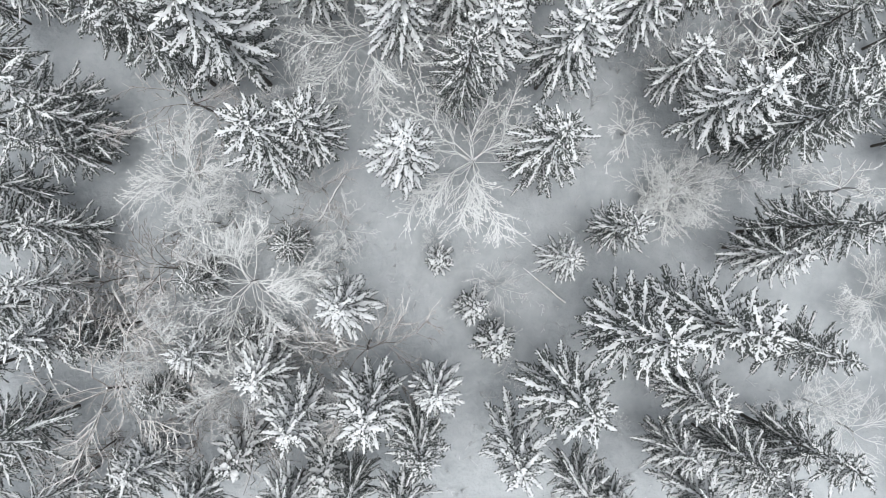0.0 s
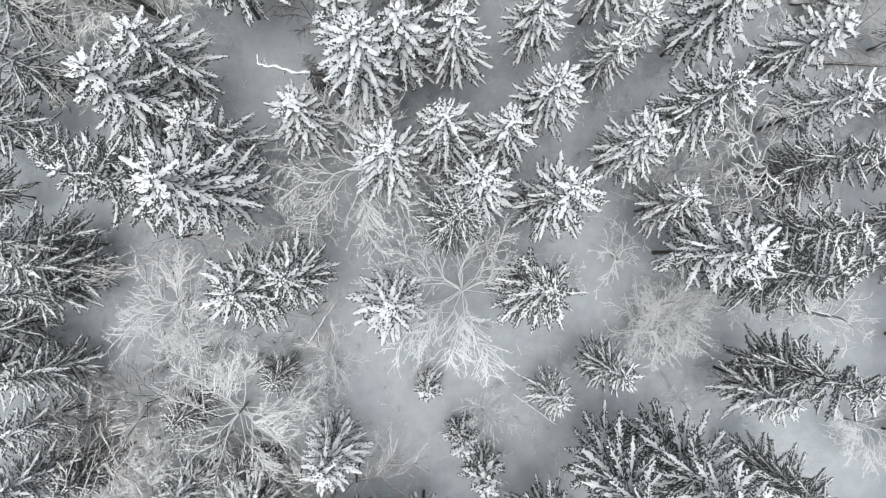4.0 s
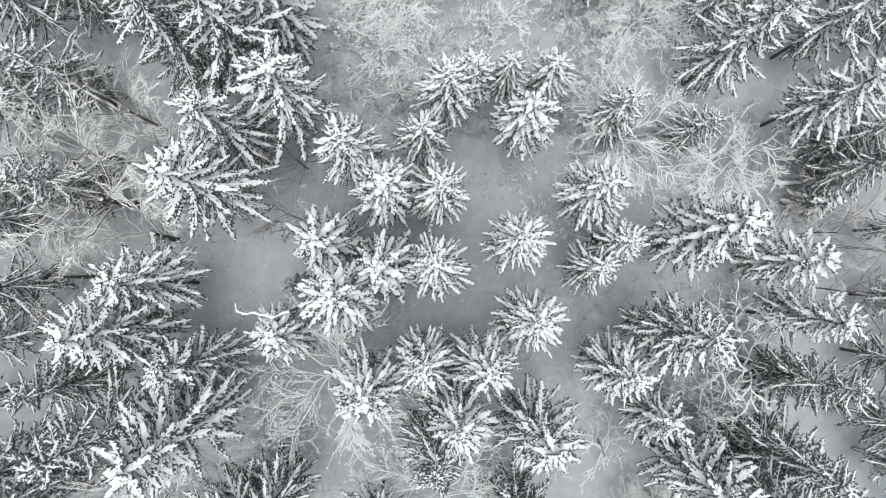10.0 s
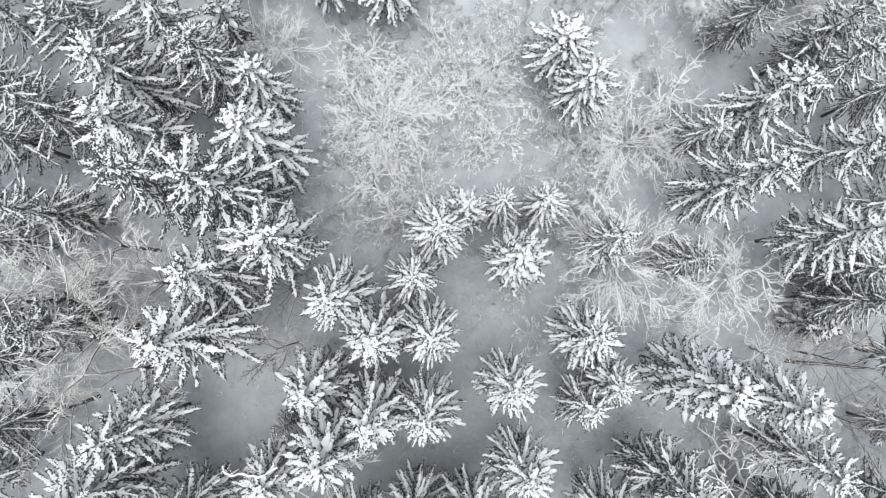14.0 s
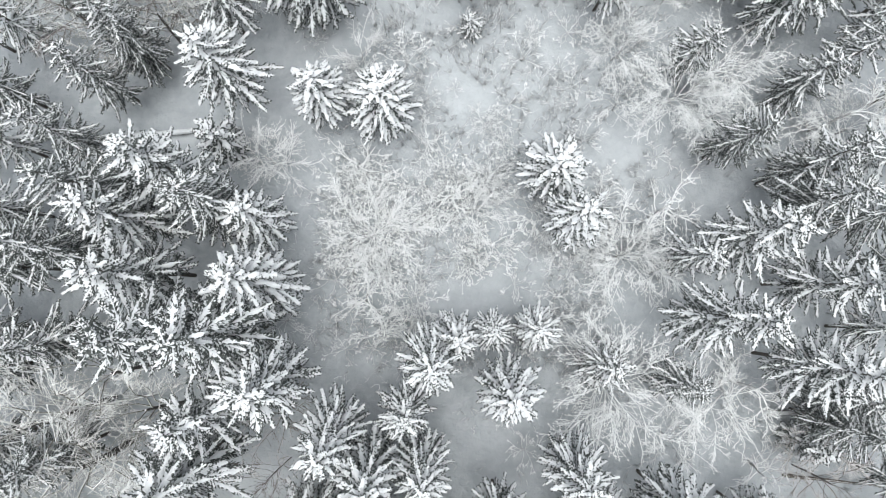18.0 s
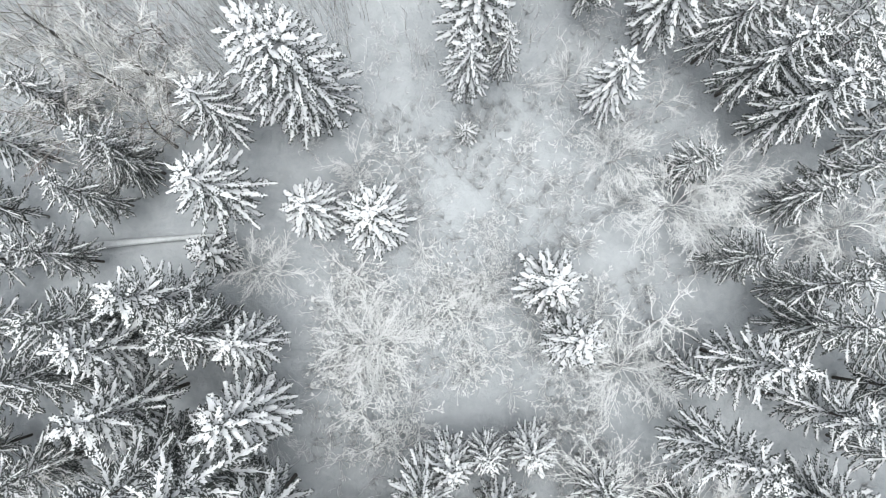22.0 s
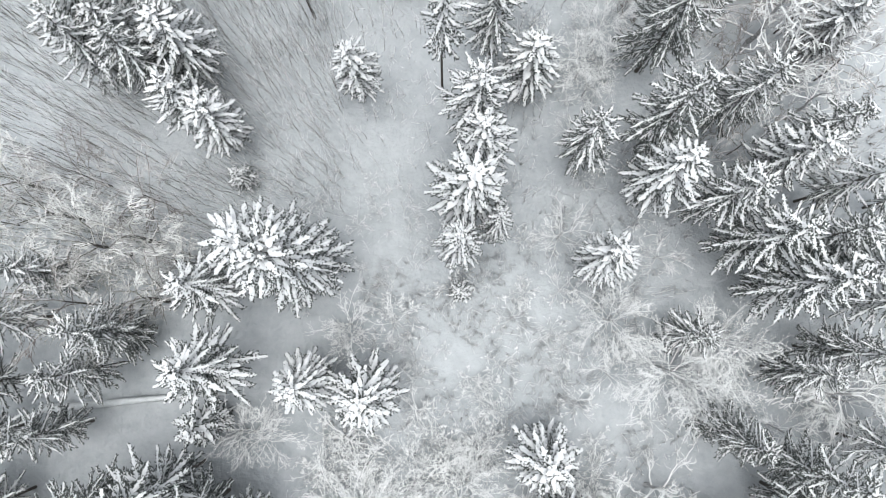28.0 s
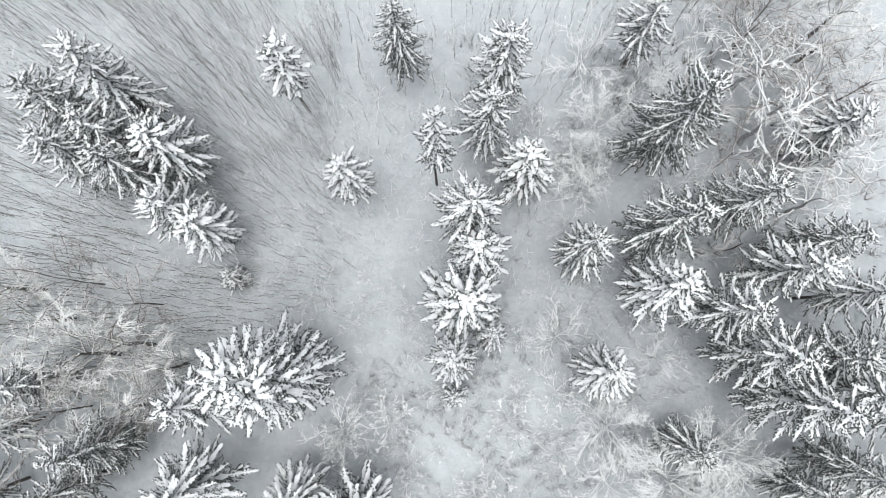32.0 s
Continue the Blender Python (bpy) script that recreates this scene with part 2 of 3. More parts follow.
def spruce_kind(seed, height, radius, whorls, per_whorl, load, bare=0.30, power=0.6, jitter=0.32, weep=0.0, tops=1, step=1.0):
    """The meshes of one spruce: its trunk and, tier by tier, needles and snow. Two whorls make a tier."""
    rng = random.Random(seed)
    V, Fc = [], []
    w1, w2, sway = rng.uniform(0, 6.28), rng.uniform(0, 6.28), 0.012 * height

    def stem(z):
        v = z / height
        return Vector((sway * v * v * math.cos(w1) + 0.06 * math.sin(5 * v + w2), sway * v * v * math.sin(w1) + 0.06 * math.cos(4 * v + w2), z))
    tube(V, Fc, [stem(height * k / 8) for k in range(9)], [0.0085 * height * (1 - 0.9 * k / 8) + 0.012 for k in range(9)], 7)
    kinds = [mesh_of("trunk", V, Fc, BARK)]
    turn = rng.uniform(0, 6.28)
    heavy_side = rng.uniform(0, 6.28)
    NV, NF, SV, SF = [], [], [], []
    for i in range(whorls):
        u = i / (whorls - 1)
        z0 = height * (bare + (1 - bare) * (1 - (1 - u) ** 1.08) * 0.965)
        r = radius * ((1 - u) ** power * 0.84 + 0.18) * (0.6 + 0.4 * min(1, u / 0.3)) * rng.uniform(0.93, 1.07)
        n = max(5, round(per_whorl * (1 - 0.30 * u) + rng.uniform(-0.8, 0.8)))
        turn += 1.1 + rng.uniform(-0.3, 0.3)
        for k in range(n):
            if rng.random() < 0.07 and u < 0.85:
                continue
            a = turn + 2 * math.pi * (k + rng.uniform(-0.36, 0.36)) / n
            ln = r * rng.uniform(1 - jitter, 1 + 0.55 * jitter) * (1 + 0.12 * math.cos(a - heavy_side))
            rise = -0.30 + 0.72 * u ** 1.5 + rng.uniform(-0.13, 0.13)
            zz = z0 + rng.uniform(-0.5, 0.5) * height * (1 - bare) / whorls
            foot = stem(zz)
            if tops > 1:
                foot = foot + Vector((math.cos(heavy_side), math.sin(heavy_side), 0)) * (rng.choice((-1, 1)) * radius * 0.2) + Vector((math.cos(a), math.sin(a), 0)) * r * rng.uniform(0.1, 0.6)
                ln *= 0.55
            bough(rng, NV, NF, SV, SF, foot, a, ln, rise + 0.25 * weep, 0.24 - 0.10 * u + weep, load * (1 + 0.35 * u * u) * rng.uniform(0.75, 1.2), 0.55 - 0.45 * u, step)
        if i == whorls - 1:
            top = stem(height * 0.97)
            for k in range(5):
                pad(SV, SF, top - Vector((0, 0, 0.1 * k)), top + Vector((rng.uniform(-0.25, 0.25), rng.uniform(-0.25, 0.25), 0.25 - 0.12 * k)), 0.10 * load ** 0.5, 0.06)
            spindle(NV, NF, stem(height * 0.92), stem(height * 1.03), 0.08, 1.0)
        if i % 2 == 1 or i == whorls - 1:
            kinds.append((mesh_of("branch_tier", NV, NF, NEEDLES), mesh_of("snow_load", SV, SF, THIN_SNOW if load < 0.8 else BOUGH_SNOW if load < 1.28 else THICK_SNOW, True)))
            NV, NF, SV, SF = [], [], [], []
    return height, radius * 0.92, kinds


SPRUCES = {
    "full": [spruce_kind(11 + i, 15, 3.0, 15, 7.8, load, bare) for i, (load, bare) in enumerate(((1.05, 0.29), (1.25, 0.31), (0.85, 0.27), (1.15, 0.33), (0.75, 0.29)))],
    "laden": [spruce_kind(101 + i, 15, 2.9, 14, 9, load, 0.38, 0.55, 0.22, 0.06) for i, load in enumerate((1.5, 1.3, 1.7, 1.4, 1.15))],
    "heavy": [spruce_kind(21 + i, 12, 2.5, 13, 9.6, load, 0.32, power, 0.18, 0.14) for i, (load, power) in enumerate(((1.7, 0.5), (1.5, 0.55), (1.9, 0.48), (1.6, 0.6)))],
    "airy": [spruce_kind(31 + i, 16, 3.3, 14, 7.6, load, 0.26, 0.62) for i, load in enumerate((0.65, 0.5, 0.75))],
    "distant": [spruce_kind(111 + i, 15, 3.1, 12, 7, load, 0.28, 0.6, 0.3, 0.0, 1, 1.9) for i, load in enumerate((1.1, 0.7))],
    "young": [spruce_kind(41 + i, 6, 1.5, 9, 7.5, 1.3, 0.12, 0.6, 0.25) for i in range(3)],
    "bare": [spruce_kind(46 + i, 11, 1.7, 10, 7, 1.4, 0.5, 0.5) for i in range(2)],
    "bushy": [spruce_kind(44, 16, 3.1, 22, 22, 1.35, 0.12, 0.34, 0.16, 0.45, 2)],
}
LABELS = {
    "full": "tall spruce tree with snow lying on its drooping boughs",
    "laden": "spruce tree thickly coated with snow on every bough",
    "heavy": "spruce tree bowed under thick lumps of fresh snow",
    "airy": "tall dark spruce with thin snow on long open boughs",
    "bushy": "broad dense spruce thickly coated with lumps of snow",
    "bare": "slender spruce with a long bare trunk and snowy top",
    "distant": "tall spruce in the forest beside the snowy ride",
    "young": "small young spruce covered with snow in the forest",
}
plant_rng = random.Random(5)


def spruce(x, y, height, radius=0.0, kind=""):
    """A spruce with its foot at x, y."""
    kind = kind or ("young" if height < 8.5 else ("airy" if (x < -17 or x > 24) and plant_rng.random() < 0.6 else "laden" if -7 < x < 17 and 4 < y < 60 else "full"))
    h0, r0, kinds = plant_rng.choice(SPRUCES[kind])
    radius = radius or (0.72 + 0.142 * height) * plant_rng.uniform(0.94, 1.08) * (1.0 if -7 < x < 17 else 1.12)
    tree = new("spruce_tree")
    tree.empty_display_size = 0.5
    foot = ground_height(x, y)
    k = radius / r0
    tree.matrix_world = pose(x, y, foot - 0.1, plant_rng.uniform(-1, 1), plant_rng.uniform(-1, 1), plant_rng.uniform(0, 360)) @ Matrix.Diagonal((k, k, (height - foot) / h0, 1))
    tagged(tree, LABELS[kind], "spruce", "spruces of the forest")
    child("trunk", kinds[0], tree, "dark bare trunk")
    for needles, load in kinds[1:]:
        tier = tagged(child("branch_tier", needles, tree), kind="stuff")
        tagged(child("snow_load", load, tier, "white fresh snow on the boughs"), kind="stuff")
    return tree


# ---- leafless trees and shrubs white with rime ----
def limbs(rng, V, Fc, p, d, length, r, depth, spread, bend, lift, count, thin):
    """A winding limb from p along d, and its branches, down to short spurs."""
    n = 4 if depth > 1 else 3
    pts, q, dd = [p], p.copy(), d.copy()
    for i in range(n):
        dd = (dd + Vector((rng.uniform(-1, 1), rng.uniform(-1, 1), rng.uniform(-0.6, 0.6) + lift)) * (bend + 0.09 * (3 - depth))).normalized()
        q = q + dd * (length / n) * rng.uniform(0.8, 1.2)
        pts.append(q.copy())
    tube(V, Fc, pts, [max(thin * (1 - 0.25 * i / n), r * (1 - 0.6 * i / n)) for i in range(n + 1)], 5 if r > 0.05 else 3, False)
    if depth == 0:
        for i in range(1):
            b = pts[rng.randint(1, n - 1)]
            side = Vector((rng.uniform(-1, 1), rng.uniform(-1, 1), rng.uniform(-0.3, 0.8)))
            tube(V, Fc, [b, b + (dd * 0.7 + side).normalized() * min(0.35, length * rng.uniform(0.25, 0.5))], [thin, thin * 0.55], 3, False)
        return
    k = count if isinstance(count, int) else count[depth]
    for i in range(k):
        u = rng.uniform(0.25, 1.0)
        j = min(n - 1, int(u * n))
        b = pts[j].lerp(pts[j + 1], u * n - j) if u < 1 else pts[-1]
        side = Vector((rng.uniform(-1, 1), rng.uniform(-1, 1), rng.uniform(-0.5, 0.6)))
        nd = (dd + side.normalized() * spread).normalized()
        limbs(rng, V, Fc, b, nd, length * rng.uniform(0.36, 0.66), max(thin, r * 0.55), depth - 1, spread, bend, lift, count, thin)


def leafless_kind(seed, height, crown, stems, depth, count, spread, bend, lift, r, mat, thin=0.017):
    rng = random.Random(seed)
    made = []
    for i in range(stems):
        TV, TF, V, Fc = [], [], [], []
        a = rng.uniform(0, 6.28)
        lean = crown * (0.18 if stems == 1 else 0.45) * rng.uniform(0.5, 1.2)
        foot = Vector((0.15 * math.cos(a) * (stems > 1), 0.15 * math.sin(a) * (stems > 1), -0.1))
        top = Vector((math.cos(a) * lean, math.sin(a) * lean, height * rng.uniform(0.55, 0.75)))
        pts = [foot.lerp(top, k / 5) + Vector((rng.uniform(-1, 1), rng.uniform(-1, 1), 0)) * 0.012 * height * (0 < k < 5) for k in range(6)]
        tube(TV, TF, pts, [r * (1 - 0.6 * k / 5) for k in range(6)], 6)
        for k in range(7 if stems == 1 else 5):
            u = rng.uniform(0.35, 1.0)
            j = min(4, int(u * 5))
            b = pts[j].lerp(pts[j + 1], u * 5 - j)
            w = rng.uniform(0, 6.28)
            d = Vector((math.cos(w), math.sin(w), rng.uniform(0.1, 0.9))).normalized()
            limbs(rng, V, Fc, b, d, crown * rng.uniform(0.5, 0.85), r * 0.45, depth, spread, bend, lift, count, thin)
        limbs(rng, V, Fc, pts[-1], (top - foot).normalized(), height * 0.3, r * 0.4, depth, spread, bend, lift, count, thin)
        made.append((mesh_of("trunk", TV, TF, DARK_BARK if mat is not RIME else mat), mesh_of("branches", V, Fc, mat)))
    return height, crown, made


def fan_kind(seed, height, crown, stems, sides, twigs, r, mat, thin=0.016, knobs=0.3, low=0.08, fork=0.5, knob=1.0, wave=0.07):
    """A leafless crown of many slender limbs that fan out from a short trunk, with fine twigs and knobs of rime."""
    rng = random.Random(seed)
    TV, TF, V, Fc = [], [], [], []
    top = Vector((rng.uniform(-0.1, 0.1) * crown, rng.uniform(-0.1, 0.1) * crown, height * (low + fork)))
    foot = Vector((0, 0, -0.1))
    tube(TV, TF, [foot, foot.lerp(top, 0.5) + Vector((0.03, -0.02, 0)) * height * 0.3, top], [r, r * 0.8, r * 0.45], 6)
    turn = rng.uniform(0, 6.28)
    for i in range(stems):
        turn += 2.399 + rng.uniform(-0.35, 0.35)
        v = (i + 0.5) / stems
        b = foot.lerp(top, min(1, 0.15 + low + (0.85 - low) * v))
        reach = crown * (0.55 + 0.45 * math.sin(v * 2.6 + 0.3)) * rng.uniform(0.75, 1.1)
        rise = height * (0.25 + 0.5 * v) * rng.uniform(0.7, 1.1)
        out = Vector((math.cos(turn), math.sin(turn), 0))
        across = Vector((-out.y, out.x, 0))
        wind = rng.uniform(-0.5, 0.5)
        pts = [b + out * reach * q + across * reach * wind * q * q + Vector((rng.uniform(-1, 1), rng.uniform(-1, 1), 0)) * wave * reach * (0 < q < 1) + Vector((0, 0, min(height - b.z, rise) * (1.25 * q - 0.3 * q * q))) for q in (0, 0.25, 0.5, 0.75, 1)]
        tube(V, Fc, pts, [max(thin, r * 0.26 * (1 - 0.7 * q)) + thin * 0.3 for q in (0, 0.25, 0.5, 0.75, 1)], 4 if r > 0.05 else 3, False)
        for k in range(sides):
            u = rng.uniform(0.18, 1.0) ** 0.8
            j = min(3, int(u * 4))
            p = pts[j].lerp(pts[j + 1], u * 4 - j)
            sg = rng.choice((-1, 1))
            d = (out * rng.uniform(0.6, 1.1) + across * sg * rng.uniform(0.3, 1.0) + Vector((0, 0, rng.uniform(-0.15, 0.5)))).normalized()
            ln = crown * rng.uniform(0.18, 0.46) * (1.15 - 0.5 * u)
            q1 = p + d * ln * 0.5 + Vector((rng.uniform(-1, 1), rng.uniform(-1, 1), rng.uniform(-0.5, 0.5))) * 0.13 * ln
            q2 = p + d * ln + Vector((rng.uniform(-1, 1), rng.uniform(-1, 1), rng.uniform(-0.8, 0.5))) * 0.16 * ln
            tube(V, Fc, [p, q1, q2], [thin * 1.25, thin, thin * 0.7], 3, False)
            for m in range(twigs):
                w = rng.uniform(0.15, 1.0)
                g = p.lerp(q1, w * 2) if w < 0.5 else q1.lerp(q2, w * 2 - 1)
                e = (d + Vector((rng.uniform(-1, 1), rng.uniform(-1, 1), rng.uniform(-0.7, 0.7)))).normalized()
                tip = g + e * ln * rng.uniform(0.18, 0.45)
                tube(V, Fc, [g, tip], [thin * 0.85, thin * 0.5], 3, False)
                if rng.random() < knobs:
                    spindle(V, Fc, tip - e * 0.06 * knob, tip + e * 0.07 * knob, thin * knob * rng.uniform(1.4, 2.6), 0.9)
    return height, crown, [(mesh_of("trunk", TV, TF, DARK_BARK if mat is not RIME else mat), mesh_of("branches", V, Fc, mat))]


LEAFLESS = {
    "rimed": [fan_kind(51 + i, 8, 3.6, 11, 10, 5, 0.09, RIME, 0.018) for i in range(3)],
    "brown": [fan_kind(71 + i, 8, 3.6, 13, 10, 4, 0.07, RIME_BROWN, 0.017, 0.15) for i in range(3)],
    "arched": [leafless_kind(55, 8, 4.0, 2, 2, {2: 4, 1: 4}, 0.8, 0.34, -0.1, 0.14, RIME, 0.032), leafless_kind(56, 8, 4.0, 1, 2, {2: 4, 1: 4}, 0.8, 0.36, -0.1, 0.16, RIME, 0.034)],
    "upright": [fan_kind(61 + i, 8, 3.4, 12, 15, 6, 0.17, OLIVE_RIME, 0.0135, 0.1, 0.1, 0.4, 1.0, 0.1) for i in range(3)],
    "fine": [fan_kind(65 + i, 8, 3.6, 19, 16, 6, 0.085, RIME, 0.0155, 0.35, 0.08, 0.5, 1.1, 0.09) for i in range(3)],
    "shrub": [fan_kind(81 + i, 2.0, 1.5, 8, 5, 3, 0.03, RIME, 0.013, 0.4, 0.02, 0.25, 2.0, 0.09) for i in range(5)],
}
BARE_LABELS = {
    "rimed": ("leafless deciduous tree white with rime and snow", "tree", "leafless_tree"),
    "brown": ("leafless brown-twigged tree dusted with snow", "tree", "leafless_tree"),
    "arched": ("leafless tree with arching limbs loaded with snow", "tree", "leafless_tree"),
    "upright": ("leafless tree with steep grey limbs coated in rime", "tree", "leafless_tree"),
    "fine": ("leafless tree with a dense crown of rimed twigs", "tree", "leafless_tree"),
    "shrub": ("low leafless shrub white with rime on the snow", "shrub", "frosted_shrub"),
}


def leafless(x, y, height, crown, kind="rimed"):
    """A leafless tree or shrub with its foot at x, y."""
    h0, c0, made = plant_rng.choice(LEAFLESS[kind])
    label, category, name = BARE_LABELS[kind]
    tree = new(name)
    tree.empty_display_size = 0.5
    k = (1.3 if kind == "arched" else 1.1) * crown / c0
    foot = ground_height(x, y)
    tree.matrix_world = pose(x, y, foot - 0.05, plant_rng.uniform(-3, 3), plant_rng.uniform(-3, 3), plant_rng.uniform(0, 360)) @ Matrix.Diagonal((k, k, height / h0, 1))
    tagged(tree, label, category, "leafless trees" if kind != "shrub" else "low shrubs")
    for trunk, branches in made:
        tagged(child("branch_crown", branches, child("trunk", trunk, tree)), kind="stuff")
    return tree


# ---- the snow-covered ground ----
def ground_height(x, y):
    p = Vector((x, y, 0))
    return 0.55 * noise.noise(p * 0.045) + 0.22 * noise.noise(p * 0.17 + Vector((7, 3, 1))) + 0.06 * noise.noise(p * 0.6)


def build_ground():
    x0, x1, y0, y1, step = -60, 66, -46, 128, 0.8
    nx, ny = int((x1 - x0) / step), int((y1 - y0) / step)
    V = [(x0 + i * step, y0 + j * step, ground_height(x0 + i * step, y0 + j * step) + 0.03 * noise.noise(Vector((i * 0.9, j * 0.9, 3)))) for j in range(ny + 1) for i in range(nx + 1)]
    Fc = [(j * (nx + 1) + i, j * (nx + 1) + i + 1, (j + 1) * (nx + 1) + i + 1, (j + 1) * (nx + 1) + i) for j in range(ny) for i in range(nx)]
    # the sheet goes on flat to the horizon
    rim = [i for i in range(nx + 1)] + [(j + 1) * (nx + 1) + nx for j in range(ny)] + [ny * (nx + 1) + i for i in range(nx - 1, -1, -1)] + [j * (nx + 1) for j in range(ny - 1, 0, -1)]
    start = len(V)
    for i in rim:
        d = Vector((V[i][0] - 3, V[i][1] - 40, 0)).normalized()
        V.append((3 + d.x * 2500, 40 + d.y * 2500, 0))
    n = len(rim)
    for k in range(n):
        Fc.append((rim[(k + 1) % n], rim[k], start + k, start + (k + 1) % n))
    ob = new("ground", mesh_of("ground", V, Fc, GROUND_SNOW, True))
    tagged(ob, "forest floor under deep grey-white snow with soft hollows", "ground", kind="structure")


build_ground()

# ---- the spruces, from the first camera stand onwards ----
spruce(-7.5, -16.9, 8.0)
spruce(-14.2, -16.0, 8.0)
spruce(-20.1, -15.5, 11.0)
spruce(23.3, -15.3, 12.0)
spruce(19.0, -14.9, 11.0)
spruce(27.6, -14.6, 14.0)
spruce(6.6, -14.4, 13.7, 3.2, "full")
spruce(-0.5, -14.3, 12.4, 2.8, "full")
spruce(-8.9, -12.1, 12.8, 3.0, "full")
spruce(19.5, -10.7, 13.0)
spruce(-3.5, -10.9, 14.3, 3.2, "laden")
spruce(-11.8, -9.4, 9.6, 2.6, "laden")
spruce(0.9, -10.3, 11.6, 2.4, "laden")
spruce(10.2, -10.3, 16.3, 3.8, "full")
spruce(-16.5, -7.6, 10.0)
spruce(-11.9, -7.1, 5.0)
spruce(5.6, -7.3, 8.0, 2.0)
spruce(27.3, -7.0, 14.0)
spruce(-26.9, -6.5, 12.0)
spruce(14.2, -5.6, 18.5, 4.1, "full")
spruce(18.7, -4.9, 19.6, 3.9, "full")
spruce(3.9, -4.6, 8.2, 1.7)
spruce(-5.4, -3.7, 14.4, 2.7, "laden")
spruce(1.2, -1.0, 5.0)
spruce(25.9, -0.1, 11.8)
spruce(10.8, -0.6, 9.6)
spruce(27.2, 1.4, 17.0)
spruce(14.2, 1.4, 12.2)
spruce(-26.0, 1.4, 11.4, 0, "airy")
spruce(-1.0, 6.4, 15.7)
spruce(9.1, 6.9, 14.8, 3.5, "full")
spruce(-25.8, 7.0, 13.0)
spruce(25.0, 8.1, 18.4)
spruce(-10.6, 7.6, 16.3)
spruce(-8.1, 8.1, 14.1)
spruce(-25.0, 8.8, 13.0)
spruce(29.2, 9.2, 15.0)
spruce(20.7, 9.8, 17.0)
spruce(-26.4, 10.3, 14.0)
spruce(27.5, 11.0, 16.0)
spruce(3.0, 11.7, 16.9, 2.9, "full")
spruce(9.5, 13.5, 17.0)
spruce(19.1, 13.3, 11.6)
spruce(-12.8, 13.7, 20.1)
spruce(-17.3, 13.6, 19.9)
spruce(4.6, 14.2, 16.1)
spruce(-22.5, 16.1, 14.0)
spruce(-1.3, 16.0, 15.6)
spruce(29.3, 16.2, 14.7)
spruce(15.5, 17.0, 14.9)
spruce(2.4, 17.7, 15.5)
spruce(6.0, 17.4, 15.1)
spruce(-13.6, 17.7, 15.5)
spruce(-7.8, 19.2, 12.2, 0, "heavy")
spruce(-18.0, 19.7, 17.5)
spruce(19.6, 19.6, 16.8)
spruce(9.5, 20.5, 14.2)
spruce(29.9, 20.5, 13.5)
spruce(-3.3, 22.3, 17.3, 0, "heavy")
spruce(-16.7, 23.0, 15.0)
spruce(14.4, 24.2, 10.8)
spruce(3.1, 24.3, 14.9)
spruce(-0.6, 24.4, 15.2, 0, "heavy")
spruce(28.2, 24.9, 13.5, 2.6, "heavy")
spruce(-4.8, 25.7, 14.0, 0, "heavy")
spruce(9.0, 26.2, 13.9)
spruce(16.2, 26.1, 11.7)
spruce(21.4, 26.7, 18.6, 3.3, "heavy")
spruce(-0.5, 29.3, 15.4, 0, "heavy")
spruce(14.1, 29.4, 14.9)
spruce(3.3, 29.4, 14.2)
spruce(34.4, 29.6, 6.0)
spruce(-12.9, 29.6, 17.9)
spruce(-23.1, 30.1, 14.0, 0, "airy")
spruce(34.8, 31.8, 12.0)
spruce(-2.9, 32.2, 16.3)
spruce(-11.5, 33.9, 16.9)
spruce(2.3, 33.4, 12.8)
spruce(35.0, 34.0, 12.0)
spruce(23.0, 34.8, 9.5)
spruce(9.5, 35.0, 13.8, 0, "heavy")
spruce(-7.0, 35.8, 17.5)
spruce(3.9, 36.7, 13.5)
spruce(17.1, 36.4, 9.8)
spruce(31.7, 36.6, 15.5, 3.2, "full")
spruce(5.7, 38.3, 10.7, 0, "heavy")
spruce(-23.9, 38.1, 13.0)
spruce(8.6, 38.9, 9.5)
spruce(-10.1, 39.0, 19.3)
spruce(12.0, 39.2, 9.2, 0, "heavy")
spruce(-14.1, 39.4, 20.5)
spruce(24.8, 40.3, 17.5, 3.3, "full")
spruce(32.6, 42.5, 15.5, 3.2, "full")
spruce(-8.1, 42.8, 16.0, 0, "heavy")
spruce(-16.3, 43.2, 17.3)
spruce(-23.5, 44.9, 15.0)
spruce(24.4, 44.6, 9.8, 2.4, "full")
spruce(27.4, 46.1, 15.3, 3.4, "full")
spruce(14.8, 47.5, 12.6, 2.6, "heavy")
spruce(-8.8, 47.3, 12.6, 0, "heavy")
spruce(-17.6, 47.1, 16.0)
spruce(-12.0, 48.0, 16.0)
spruce(-19.1, 49.0, 17.3)
spruce(32.6, 48.6, 14.0)
spruce(-14.3, 50.4, 17.0)
spruce(32.4, 51.3, 14.3, 0, "airy")
spruce(13.6, 51.4, 9.0, 3.1, "heavy")
spruce(27.8, 53.6, 12.0)
spruce(-23.9, 53.7, 12.0, 0, "airy")
spruce(-13.0, 54.1, 8.1)
spruce(0.0, 56.4, 10.5, 3.3, "heavy")
spruce(-21.7, 58.5, 12.0, 0, "airy")
spruce(33.3, 58.3, 11.2)
spruce(-12.1, 58.6, 13.0, 3.6, "full")
spruce(-5.1, 57.4, 10.0, 2.7, "heavy")
spruce(36.2, 60.0, 13.0)
spruce(-19.4, 61.0, 10.6, 0, "airy")
spruce(25.2, 61.0, 9.4)
spruce(-19.1, 61.5, 13.2, 0, "airy")
spruce(-12.5, 64.6, 12.7)
spruce(32.3, 65.1, 15.4, 3.6, "full")
spruce(-25.1, 65.9, 11.0)
spruce(29.8, 68.6, 15.0, 3.4, "full")
